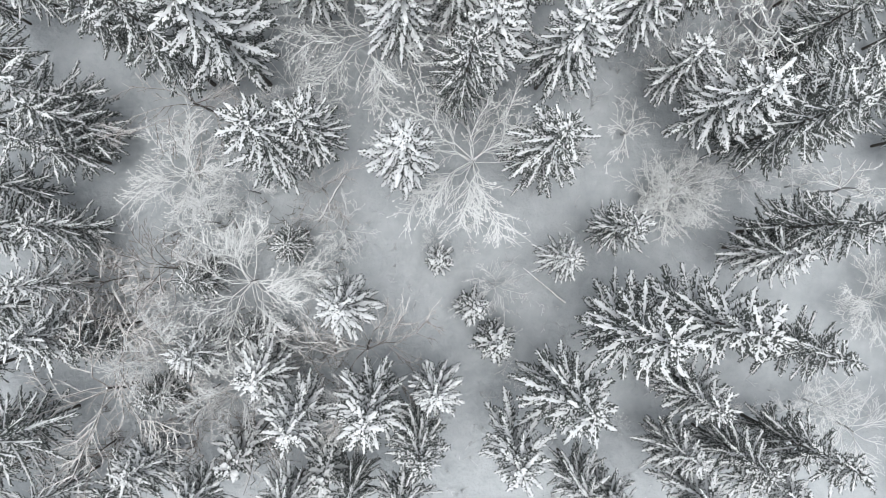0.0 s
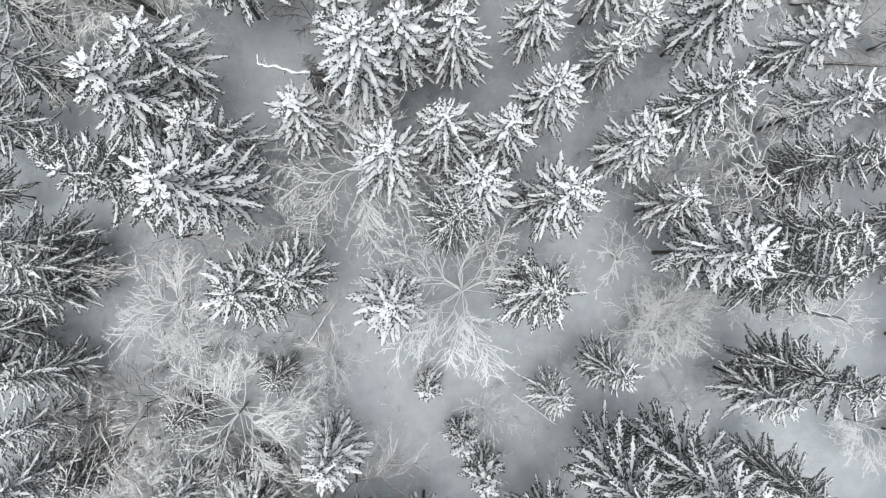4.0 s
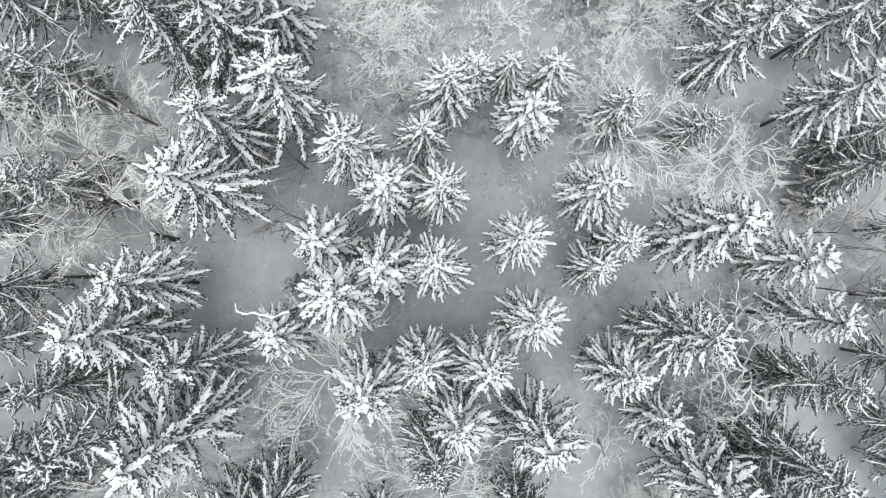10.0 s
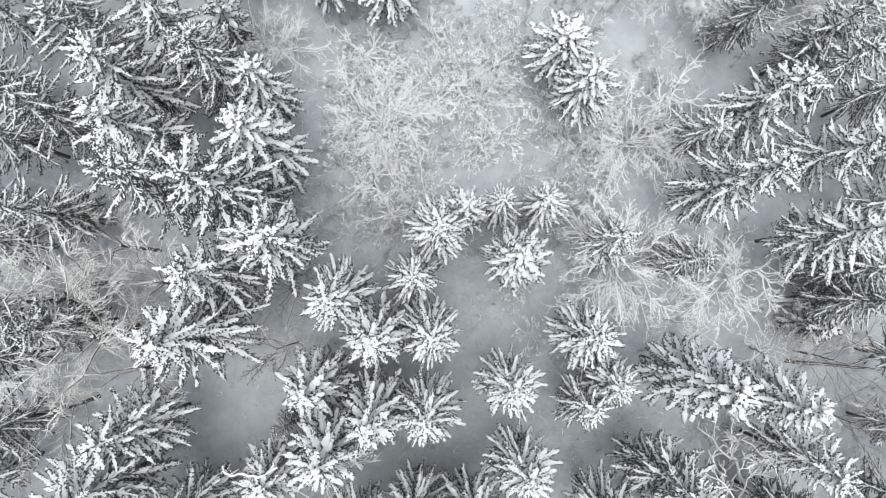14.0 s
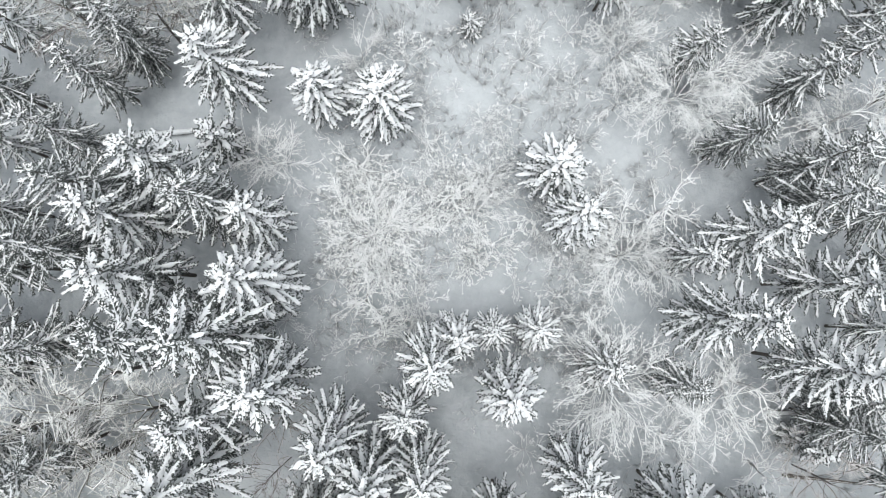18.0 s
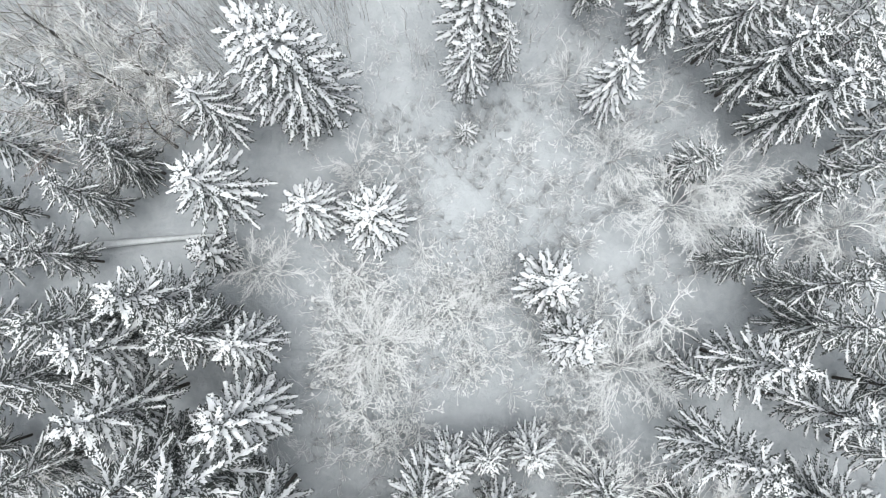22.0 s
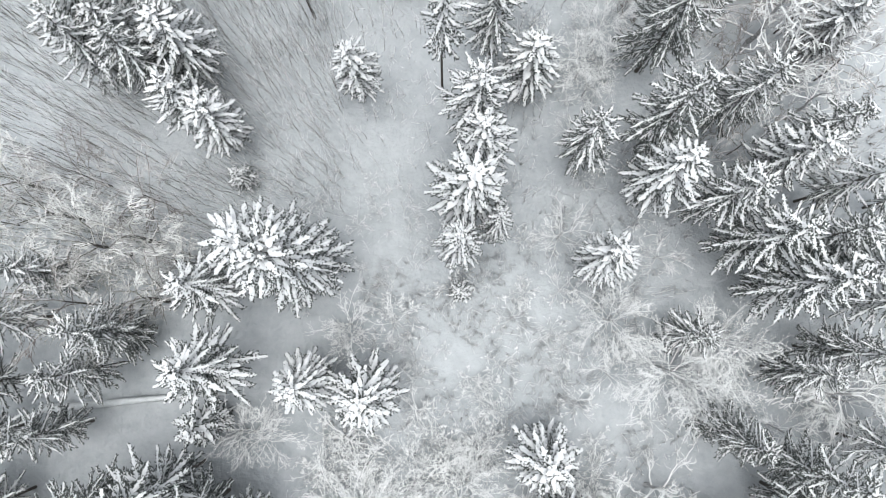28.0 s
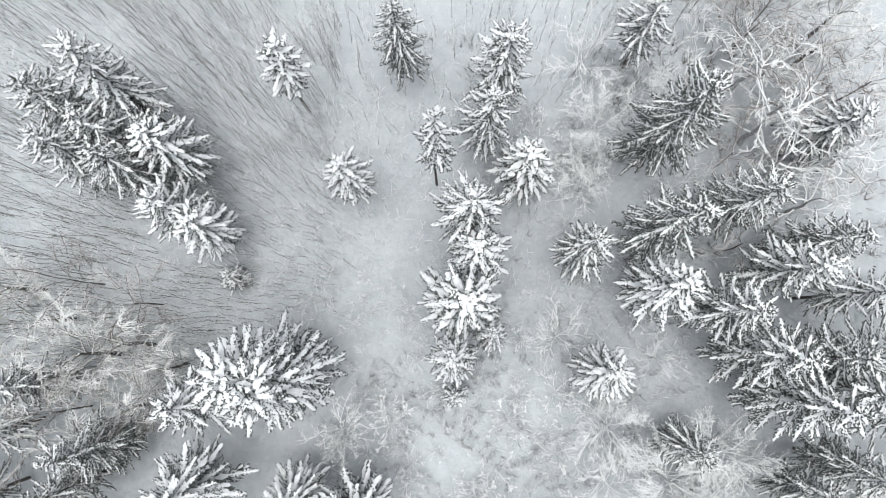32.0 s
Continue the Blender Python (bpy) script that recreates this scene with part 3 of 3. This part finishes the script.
spruce(-5.6, 67.0, 17.4, 3.8, "bushy")
spruce(18.4, 67.0, 12.1, 2.5, "heavy")
spruce(7.5, 67.9, 13.4, 2.2, "heavy")
spruce(7.4, 64.6, 4.0, 1.3, "young")
spruce(33.5, 68.2, 15.0, 0, "airy")
spruce(10.3, 69.6, 11.2, 1.6, "heavy")
spruce(27.7, 71.6, 14.0)
spruce(7.7, 72.0, 14.4, 3.5, "heavy")
spruce(22.7, 73.2, 14.2, 0, "heavy")
spruce(-11.5, 74.5, 4.0)
spruce(9.0, 75.9, 13.7, 2.8, "heavy")
spruce(32.2, 74.5, 13.7)
spruce(34.7, 76.6, 14.0)
spruce(17.3, 76.1, 12.4, 2.7, "full")
spruce(23.1, 77.5, 16.6, 0, "airy")
spruce(8.8, 78.8, 14.5, 3.2, "full")
spruce(-12.2, 77.8, 10.5, 0, "heavy")
spruce(-14.1, 79.1, 12.0)
spruce(29.5, 79.7, 13.8)
spruce(-1.2, 82.3, 10.8, 0, "heavy")
spruce(13.3, 83.0, 9.9, 2.9, "heavy")
spruce(-18.1, 82.7, 13.0, 2.9, "full")
spruce(-22.2, 83.5, 13.0, 2.9, "full")
spruce(-15.1, 84.1, 12.0, 3.0, "heavy")
spruce(23.6, 84.7, 18.3, 0, "airy")
spruce(5.8, 83.0, 18.2, 1.8, "bare")
spruce(-20.2, 85.4, 12.0, 0, "full")
spruce(-16.3, 85.5, 10.5)
spruce(38.5, 86.4, 10.0)
spruce(-23.0, 86.9, 14.0)
spruce(10.1, 86.4, 13.3)
spruce(11.4, 90.1, 15.4)
spruce(-19.2, 88.9, 15.5)
spruce(3.1, 93.3, 13.0)
spruce(22.9, 94.0, 12.0)
spruce(-5.9, 90.0, 12.7, 2.2, "bare")

spruce(-7.1, 23.0, 11.0, 0.9, "heavy")

spruce(34.7, 66.2, 15.0, 3.6, "airy")

# the row behind the first camera stand
spruce(-5.4, -17.8, 12.0)
spruce(11.5, -17.2, 12.0)
spruce(-16.5, -18.1, 11.0)
spruce(-9.9, -18.8, 11.0)
spruce(-21.3, -16.7, 12.0)
spruce(13.7, -18.2, 13.0)
spruce(25.4, -17.0, 13.0)
spruce(19.9, -17.9, 13.0)
spruce(-1.7, -18.6, 12.0)

# the forest goes on at both sides of the ride
side_rng = random.Random(31)
PLANTED = [o.matrix_world.translation.copy() for o in scene.objects if o.name.startswith("spruce_tree")]


def forest_strip(x0, x1, y0, y1, gap):
    y = y0
    while y < y1:
        x = x0
        while x < x1:
            p = Vector((x + side_rng.uniform(-1.2, 1.2), y + side_rng.uniform(-1.2, 1.2), 0))
            if min((p - Vector((q.x, q.y, 0))).length for q in PLANTED) > gap * 0.62:
                spruce(p.x, p.y, side_rng.uniform(11, 16), 0, "distant")
                PLANTED.append(p)
            x += gap
        y += gap


forest_strip(-32.5, -27.5, -26, 62, 4.4)
forest_strip(41.5, 45.5, -20, 8, 4.6)
forest_strip(38.5, 45.5, 8, 74, 5.0)

# ---- leafless trees ----
leafless(17, 9.7, 4, 2.6, "arched")
leafless(23.2, 12.6, 11, 3, "arched")
leafless(0.4, 38.6, 4.5, 2.4, "arched")
leafless(-24, 63.5, 10, 4, "brown")
leafless(-17, 65, 9, 3, "brown")
leafless(3.6, 54.5, 2.5, 2, "arched")
leafless(9.2, 55.1, 2.6, 1.4, "rimed")
leafless(34.5, 82.5, 10, 4, "arched")
leafless(24.5, 67.6, 3.2, 2, "rimed")
leafless(35.3, 93.2, 9, 4, "arched")
leafless(18.5, 82.3, 4.5, 2.4, "rimed")

# broad crowns along the ride
leafless(-23.5, -11.2, 8.8, 7.7, "brown")
leafless(-4.4, -7.9, 8.0, 5.4, "brown")
leafless(-23.0, -6.0, 8.0, 5.6, "brown")
leafless(5.6, -2.9, 5.6, 2.3, "rimed")
leafless(-13.9, -2.8, 7.2, 5.2, "fine")
leafless(-6.4, 1.5, 4.8, 2.7, "rimed")
leafless(-17.1, 2.0, 6.4, 3.7, "rimed")
leafless(19.8, 3.8, 4.0, 3.0, "arched")
leafless(18.7, 4.3, 4.0, 3.2, "rimed")
leafless(-8.2, 4.7, 4.8, 3.4, "brown")
leafless(-18.4, 5.9, 6.4, 4.2, "fine")
leafless(4.2, 6.9, 8.0, 6.0, "fine")
leafless(-17.5, 11.3, 8.0, 5.2, "brown")
leafless(-10.3, 12.2, 6.4, 3.5, "rimed")
leafless(26.6, 12.5, 8.8, 4.1, "arched")
leafless(19.5, 14.5, 6.4, 2.6, "rimed")
leafless(28.2, 16.6, 9.6, 5.1, "arched")
leafless(22.1, 16.6, 4.8, 2.7, "rimed")
leafless(-4.0, 16.8, 8.8, 6.0, "fine")
leafless(-18.5, 26.5, 12.8, 4.4, "upright")
leafless(34.7, 27.2, 8.0, 3.5, "brown")
leafless(-7.7, 28.1, 11.2, 2.3, "brown")
leafless(-21.0, 29.5, 13.6, 5.6, "upright")
leafless(35.1, 30.7, 6.4, 4.0, "brown")
leafless(-26.0, 31.7, 12.8, 5.2, "upright")
leafless(-7.6, 32.6, 8.0, 2.8, "brown")
leafless(-22.7, 33.0, 13.6, 4.5, "upright")
leafless(26.2, 33.1, 5.6, 4.3, "rimed")
leafless(28.9, 34.5, 4.8, 3.7, "arched")
leafless(18.1, 35.0, 7.2, 5.1, "fine")
leafless(-19.6, 35.8, 12.8, 3.2, "upright")
leafless(-1.6, 41.0, 4.5, 2.7, "arched")
leafless(19.7, 44.8, 4.8, 3.9, "fine")
leafless(-1.1, 46.5, 2.6, 4.3, "fine")
leafless(1.1, 47.4, 3.2, 3.2, "rimed")
leafless(22.9, 48.4, 5.6, 3.6, "arched")
leafless(7.2, 48.9, 3.2, 3.2, "rimed")
leafless(5.3, 50.0, 2.2, 2.8, "arched")
leafless(8.7, 51.6, 2.9, 2.4, "rimed")
leafless(-1.8, 52.2, 2.1, 2.9, "arched")
leafless(-8.6, 53.0, 3.2, 2.8, "rimed")
leafless(37.1, 55.8, 6.4, 4.1, "arched")
leafless(27.1, 56.7, 5.6, 3.7, "fine")
leafless(24.0, 58.3, 6.4, 4.0, "fine")
leafless(27.3, 60.0, 7.2, 3.6, "fine")
leafless(-1.9, 61.8, 4.0, 2.6, "rimed")
leafless(19.8, 62.3, 5.6, 3.0, "fine")
leafless(-15.8, 67.2, 9.6, 3.0, "upright")
leafless(-25.5, 66.5, 11.0, 3.7, "upright")
leafless(-21.6, 67.9, 11.5, 3.7, "upright")
leafless(-18.9, 68.7, 11.2, 4.3, "upright")
leafless(16.0, 69.2, 3.5, 2.8, "rimed")
leafless(31.4, 76.9, 6.4, 3.2, "brown")
leafless(38.5, 83.7, 10.4, 3.9, "arched")
leafless(33.5, 86.8, 11.2, 5.2, "arched")
leafless(19.4, 87.2, 5.6, 2.8, "fine")
leafless(37.1, 90.0, 9.6, 4.9, "brown")
leafless(32.6, 92.0, 9.6, 4.9, "arched")
leafless(18.4, 93.3, 5.6, 3.3, "rimed")

# undergrowth of the first stretch: dark young spruces below leafless crowns
spruce(-17.0, -2.5, 7.5, 2.2, "airy")
spruce(-10.3, 0.3, 6.5, 2.0, "airy")
spruce(-13.2, -6.8, 6.5, 1.9, "airy")
spruce(-19.7, -11.2, 8.0, 2.2, "airy")
spruce(-24.7, -7.2, 8.5, 2.2, "airy")
leafless(-19.7, -1.7, 9, 3.4, "brown")
leafless(-8.2, -1.8, 5, 2.0, "rimed")
leafless(-24.5, -2.5, 8, 3.4, "brown")
leafless(-14.5, -10.5, 8, 3.2, "fine")
leafless(-9.0, -8.0, 7, 2.8, "brown")
leafless(-19.0, -7.5, 8.5, 3.4, "fine")
leafless(-25.5, -16.0, 8, 3.4, "brown")
leafless(-6.0, -13.0, 6, 2.6, "fine")
leafless(29.0, 88.5, 8, 3.0, "brown")
leafless(31.0, 84.5, 7, 2.8, "brown")
leafless(-17.0, -11.5, 8, 3.2, "brown")
leafless(-13.0, -14.8, 8, 3.0, "brown")
leafless(1.0, 0.8, 4, 1.4, "rimed")
leafless(-13.6, 4.5, 7, 2.6, "rimed")
leafless(26.6, 5.8, 4, 2.2, "rimed")
leafless(33.0, -13.2, 5, 3.0, "rimed")
leafless(23.7, -13.8, 6, 2.4, "rimed")
leafless(-9.9, 9.8, 7.5, 2.6, "rimed")
leafless(-16.6, 32.6, 13, 3.4, "upright")
leafless(-24.3, 23.6, 12, 3.4, "upright")
leafless(22.0, 14.0, 9.5, 2.6, "rimed")
leafless(34.0, 4.6, 8, 3.2, "arched")
leafless(31.5, 5.2, 5, 2.6, "rimed")
leafless(21.0, 5.2, 4.5, 2.4, "arched")
leafless(36.0, 22.5, 9, 3.2, "brown")
leafless(33.5, 53.5, 5, 2.8, "rimed")
leafless(31.0, 27.5, 4.5, 2.4, "arched")
leafless(23.5, 30.0, 4.5, 2.6, "rimed")
leafless(3.1, 51.0, 2.8, 1.6, "rimed")
leafless(9.6, 49.2, 2.8, 1.5, "rimed")
leafless(14.7, 45.4, 3.6, 2.2, "rimed")
leafless(3.1, 43.0, 3.0, 1.6, "rimed")
leafless(22.8, 43.5, 4.5, 2.6, "arched")
leafless(19.9, 57.8, 4.4, 2.4, "rimed")
leafless(-18.2, 72.2, 9.5, 3.4, "brown")
leafless(-28.5, 73.5, 10, 3.4, "upright")
leafless(-23.5, 74.0, 9, 3.2, "brown")
leafless(-31.5, 70.5, 9, 3.2, "brown")
leafless(-25.8, 71.0, 10, 3.2, "upright")
leafless(-18.1, 63.8, 10.5, 3.2, "upright")
leafless(-21.1, 62.0, 9.5, 3.2, "upright")
leafless(17.9, 83.9, 5, 2.6, "rimed")
leafless(16.8, 78.3, 3.6, 1.8, "rimed")
leafless(37.1, 80.3, 8.5, 3.2, "arched")
leafless(26.3, 82.4, 5.5, 2.2, "rimed")
leafless(35.0, 98.0, 9, 3.4, "brown")
leafless(28.0, 98.0, 8, 3.0, "rimed")
leafless(33.5, 103.0, 9, 3.4, "brown")
leafless(40.5, 97.0, 9, 3.2, "upright")
leafless(24.0, 92.0, 6, 2.6, "rimed")
leafless(36.5, 77.5, 8, 2.8, "arched")

leafless(36.5, 88.5, 9, 4.2, "brown")
leafless(40.0, 84.0, 8, 3.8, "brown")
leafless(33.0, 95.5, 9, 4.2, "brown")
leafless(29.5, 99.5, 8, 3.6, "brown")
leafless(38.5, 94.0, 9, 4.0, "upright")
leafless(27.0, 90.0, 6, 3.0, "fine")
leafless(36.0, 101.0, 9, 4.0, "brown")
leafless(42.0, 90.5, 9, 4.0, "brown")
spruce(37.0, 85.6, 12.0, 2.4, "laden")

leafless(31.4, -13.8, 4.5, 3.3, "rimed")
leafless(36.1, -15.3, 4.5, 4.0, "rimed")
leafless(37.3, -4.6, 4.5, 3.5, "fine")
leafless(21.0, 4.5, 4.5, 3.1, "fine")
leafless(20.5, 3.8, 4.5, 3.1, "rimed")
leafless(39.1, 55.7, 4.5, 3.5, "fine")
leafless(-10.7, 53.0, 4.5, 2.6, "rimed")
leafless(-9.6, 52.9, 4.5, 2.6, "rimed")
leafless(-8.1, 39.6, 4.5, 2.4, "rimed")

# ---- low rimed shrubs in the clearing and between the trees ----
scatter = random.Random(77)


def shrubs(count, x0, x1, y0, y1, low, high):
    for i in range(count):
        h = scatter.uniform(low, high)
        leafless(scatter.uniform(x0, x1), scatter.uniform(y0, y1), h, h * scatter.uniform(0.6, 1.0), "shrub")


shrubs(75, -5, 19, 37, 53, 1.2, 2.8)
shrubs(40, -3, 24, 50, 66, 0.8, 2.2)
shrubs(22, 12, 26, 64, 90, 0.8, 2.2)
shrubs(18, -8, 8, 60, 76, 0.6, 1.4)
shrubs(24, -14, 26, -16, 12, 0.8, 2.0)
shrubs(20, 10, 30, 8, 38, 0.8, 2.0)


# ---- thicket of thin bare saplings ----
def sapling_mesh(seed):
    rng = random.Random(seed)
    SV, SF, TV, TF = [], [], [], []
    h = 7.0
    lean = Vector((rng.uniform(-0.5, 0.5), rng.uniform(-0.5, 0.5), 0))
    pts = [Vector((rng.uniform(-0.08, 0.08), rng.uniform(-0.08, 0.08), h * k / 5 - 0.1)) + lean * (k / 5) ** 2 for k in range(6)]
    tube(SV, SF, pts, [0.018 * (1 - 0.7 * k / 5) + 0.007 for k in range(6)], 3)
    for i in range(11):
        u = rng.uniform(0.25, 0.95)
        j = min(4, int(u * 5))
        b = pts[j].lerp(pts[j + 1], u * 5 - j)
        w = rng.uniform(0, 6.28)
        ln = rng.uniform(0.5, 1.3)
        d = Vector((math.cos(w) * 0.45, math.sin(w) * 0.45, 1)).normalized()
        tube(TV, TF, [b, b + d * ln * 0.5, b + d * ln + Vector((0, 0, 0.1))], [0.012, 0.010, 0.006], 3, False)
    return (SV, SF), (TV, TF)


SAPLINGS = [sapling_mesh(90 + i) for i in range(6)]
SAPLING_MESHES = [(mesh_of("stem", a[0], a[1], STEM), mesh_of("twig", b[0], b[1], STEM)) for a, b in SAPLINGS]


def in_thicket(x, y):
    return noise.noise(Vector((x * 0.11, y * 0.11, 4))) > -0.28


def saplings(count, x0, x1, y0, y1, low, high):
    done = 0
    while done < count:
        x, y = scatter.uniform(x0, x1), scatter.uniform(y0, y1)
        if not in_thicket(x, y):
            continue
        done += 1
        k = scatter.uniform(low, high) / 7.0
        ob = new("bare_sapling")
        ob.empty_display_size = 0.3
        ob.matrix_world = pose(x, y, ground_height(x, y), scatter.uniform(-5, 5), scatter.uniform(-5, 5), scatter.uniform(0, 360)) @ Matrix.Diagonal((1, 1, k, 1))
        tagged(ob, "thin grey leafless sapling standing upright in the snow", "sapling", "saplings of the thicket")
        stem, twig = scatter.choice(SAPLING_MESHES)
        tagged(child("twig", twig, child("stem", stem, ob)), kind="stuff")


saplings(190, -27, -1, 66, 92, 4.5, 7.0)
saplings(60, -4, 16, 55, 76, 2.0, 4.0)
saplings(40, 10, 26, 80, 100, 4.0, 7.0)


def joined_saplings(count, x0, x1, y0, y1, low, high):
    V, Fc = [], []
    done = 0
    while done < count:
        x, y = scatter.uniform(x0, x1), scatter.uniform(y0, y1)
        if not in_thicket(x, y):
            continue
        done += 1
        k = scatter.uniform(low, high) / 7.0
        m = pose(x, y, ground_height(x, y), scatter.uniform(-5, 5), scatter.uniform(-5, 5), scatter.uniform(0, 360)) @ Matrix.Diagonal((1, 1, k, 1))
        for vs, fs in scatter.choice(SAPLINGS):
            a = len(V)
            V.extend(m @ v for v in vs)
            Fc.extend(tuple(a + q for q in f) for f in fs)
    ob = new("sapling_thicket", mesh_of("sapling_thicket", V, Fc, STEM))
    tagged(ob, "dense thicket of thin grey leafless saplings in snow", "thicket", kind="stuff")


joined_saplings(2500, -46, -3, 66, 116, 4.5, 8.5)
joined_saplings(150, -4, 13, 64, 100, 3.0, 5.5)
joined_saplings(200, -4, 24, 88, 114, 4.0, 6.5)


# ---- brush and dead stalks that stick out of the snow ----
def brush(count, x0, x1, y0, y1, mat, name, label, twigs, low, high):
    V, Fc = [], []
    for i in range(count):
        x, y = scatter.uniform(x0, x1), scatter.uniform(y0, y1)
        if noise.noise(Vector((x * 0.16, y * 0.16, 9))) < -0.12:
            continue
        p = Vector((x, y, ground_height(x, y) - 0.05))
        for k in range(scatter.randint(1, twigs)):
            ln = scatter.uniform(low, high)
            a = scatter.uniform(0, 6.28)
            o = scatter.uniform(0.1, 0.9)
            d = Vector((math.cos(a) * o, math.sin(a) * o, 1)).normalized()
            mid = p + d * ln * 0.55
            tip = p + d * ln + Vector((scatter.uniform(-0.25, 0.25), scatter.uniform(-0.25, 0.25), -0.1)) * ln
            tube(V, Fc, [p, mid, tip], [0.022, 0.02, 0.012], 3, False)
            if ln > 0.8:
                tube(V, Fc, [mid, mid.lerp(tip, 0.6) + Vector((scatter.uniform(-0.4, 0.4), scatter.uniform(-0.4, 0.4), 0.1))], [0.018, 0.012], 3, False)
    ob = new(name, mesh_of(name, V, Fc, mat))
    tagged(ob, label, "brush", kind="stuff")


brush(2000, -6, 23, 35, 68, RIME_DULL, "rimed_brush", "low tangled brush white with rime on the snow", 7, 0.4, 1.5)
brush(700, 8, 28, 64, 98, RIME_DULL, "rimed_brush", "low tangled brush white with rime on the snow", 6, 0.4, 1.4)
brush(700, -22, 30, -22, 35, RIME_DULL, "rimed_brush", "low tangled brush white with rime on the snow", 6, 0.4, 1.3)
brush(2200, -8, 27, 34, 98, STEM, "dead_stalks", "thin dead stalks sticking out of the snow", 2, 0.3, 1.5)
brush(1500, -42, -3, 66, 112, STEM, "dead_stalks", "thin dead stalks sticking out of the snow", 3, 0.6, 2.2)
brush(900, 22, 46, 76, 112, RIME_BROWN, "rimed_brush", "low tangled brown brush dusted with snow", 6, 0.5, 1.8)
brush(600, 22, 46, 76, 112, STEM, "dead_stalks", "thin dead stalks sticking out of the snow", 3, 0.8, 2.4)
brush(700, -32, -6, -20, 4, RIME_BROWN, "rimed_brush", "low tangled brown brush dusted with snow", 6, 0.5, 1.8)
brush(900, 14, 42, 12, 62, RIME_DULL, "rimed_brush", "low tangled brush white with rime on the snow", 6, 0.4, 1.4)
brush(500, -22, 30, -22, 35, STEM, "dead_stalks", "thin dead stalks sticking out of the snow", 2, 0.3, 1.2)


# ---- fallen and leaning trunks ----
def fallen(x0, y0, z0, x1, y1, z1, r, label, load=0.8, cover=SNOW):
    V, Fc = [], []
    a, b = Vector((x0, y0, ground_height(x0, y0) + z0)), Vector((x1, y1, ground_height(x1, y1) + z1))
    rng = random.Random(int(x0 * 10 + y0))
    pts = [a.lerp(b, k / 6) + Vector((rng.uniform(-1, 1), rng.uniform(-1, 1), rng.uniform(-0.4, 0.4))) * 0.08 * (0 < k < 6) for k in range(7)]
    tube(V, Fc, pts, [r * (1 - 0.6 * k / 6) for k in range(7)], 8)
    log = new("fallen_trunk", mesh_of("fallen_trunk", V, Fc, BARE_BARK if label.startswith("dark") else BARK))
    tagged(log, label, "log", "fallen trunks")
    SV, SF = [], []
    tube(SV, SF, [p + Vector((0, 0, r * 0.75)) for p in pts], [r * load * (1 - 0.55 * k / 6) for k in range(7)], 7)
    child("snow_cover", mesh_of("snow_cover", SV, SF, cover, True), log, "strip of snow lying along the trunk")


fallen(-28.3, 54.7, 0.2, -12.6, 56.0, 0.15, 0.30, "fallen trunk lying across the snow under a white strip", 1.25, OLD_SNOW)
fallen(-30.5, 62.6, 5.0, -27.4, 61.4, 0.0, 0.14, "dark leaning trunk with snow on its upper side")
fallen(-31.1, 73.6, 4.5, -30.1, 72.3, 0.6, 0.16, "dark leaning trunk with snow on its upper side")
fallen(12.1, -4.7, 0.0, 8.2, -1.7, 1.8, 0.10, "thin leaning trunk dusted with snow")
fallen(-8.8, 2.2, 0.0, -6.2, 5.7, 2.6, 0.13, "dark leaning trunk with snow on its upper side")
fallen(33.8, 26.4, 0.2, 41.8, 25.6, 1.0, 0.17, "dark fallen trunk lying in the snow", 0.12)
fallen(32.7, 31.6, 0.2, 36.6, 31.5, 0.3, 0.28, "short fallen trunk buried under snow")
fallen(-19.0, 33.4, 0.1, -24.3, 32.4, 3.6, 0.13, "dark leaning trunk with snow on its upper side")


# ---- a dead tree whose top has bent over under the snow ----
def bent_snag():
    V, Fc, SV, SF = [], [], [], []
    z0 = ground_height(-4.5, 22.3)
    knots = [Vector(p) for p in ((-5.2, 21.9, z0 - 0.1), (-5.3, 21.8, 5.0), (-5.7, 21.7, 9.8), (-6.4, 21.3, 12.0), (-7.3, 21.0, 12.9), (-8.2, 21.3, 13.2), (-8.9, 21.25, 13.3), (-9.35, 21.45, 13.2), (-9.3, 21.9, 13.5))]
    pts = [p.lerp(q, k / 3) + Vector((0, 0.05 * math.sin(2.1 * (3 * i + k)), 0.04 * math.cos(3 * i + k))) for i, (p, q) in enumerate(zip(knots, knots[1:])) for k in range(3)] + knots[-1:]
    rad = [0.12 - 0.075 * k / (len(pts) - 1) for k in range(len(pts))]
    tube(V, Fc, pts, rad, 7)
    for a, b in ((17, (-0.3, 0.5, 0.3)), (20, (0.25, 0.6, 0.2)), (13, (-0.2, -0.5, 0.4))):
        tube(V, Fc, [pts[a], pts[a] + Vector(b) * 0.6, pts[a] + Vector(b) + Vector((0.1, 0, 0))], [0.04, 0.03, 0.02], 4)
    snag = new("dead_snag", mesh_of("dead_snag", V, Fc, BARK))
    tagged(snag, "dead bare tree with its snowy top bent sideways", "snag")
    tube(SV, SF, [p + Vector((0, 0, 0.07)) for p in pts[9:]], [r * (0.95 + 0.35 * math.sin(2.3 * i)) for i, r in enumerate(rad[9:])], 7)
    child("snow_cover", mesh_of("snow_cover", SV, SF, SNOW, True), snag, "thick snow along the bent top")


bent_snag()
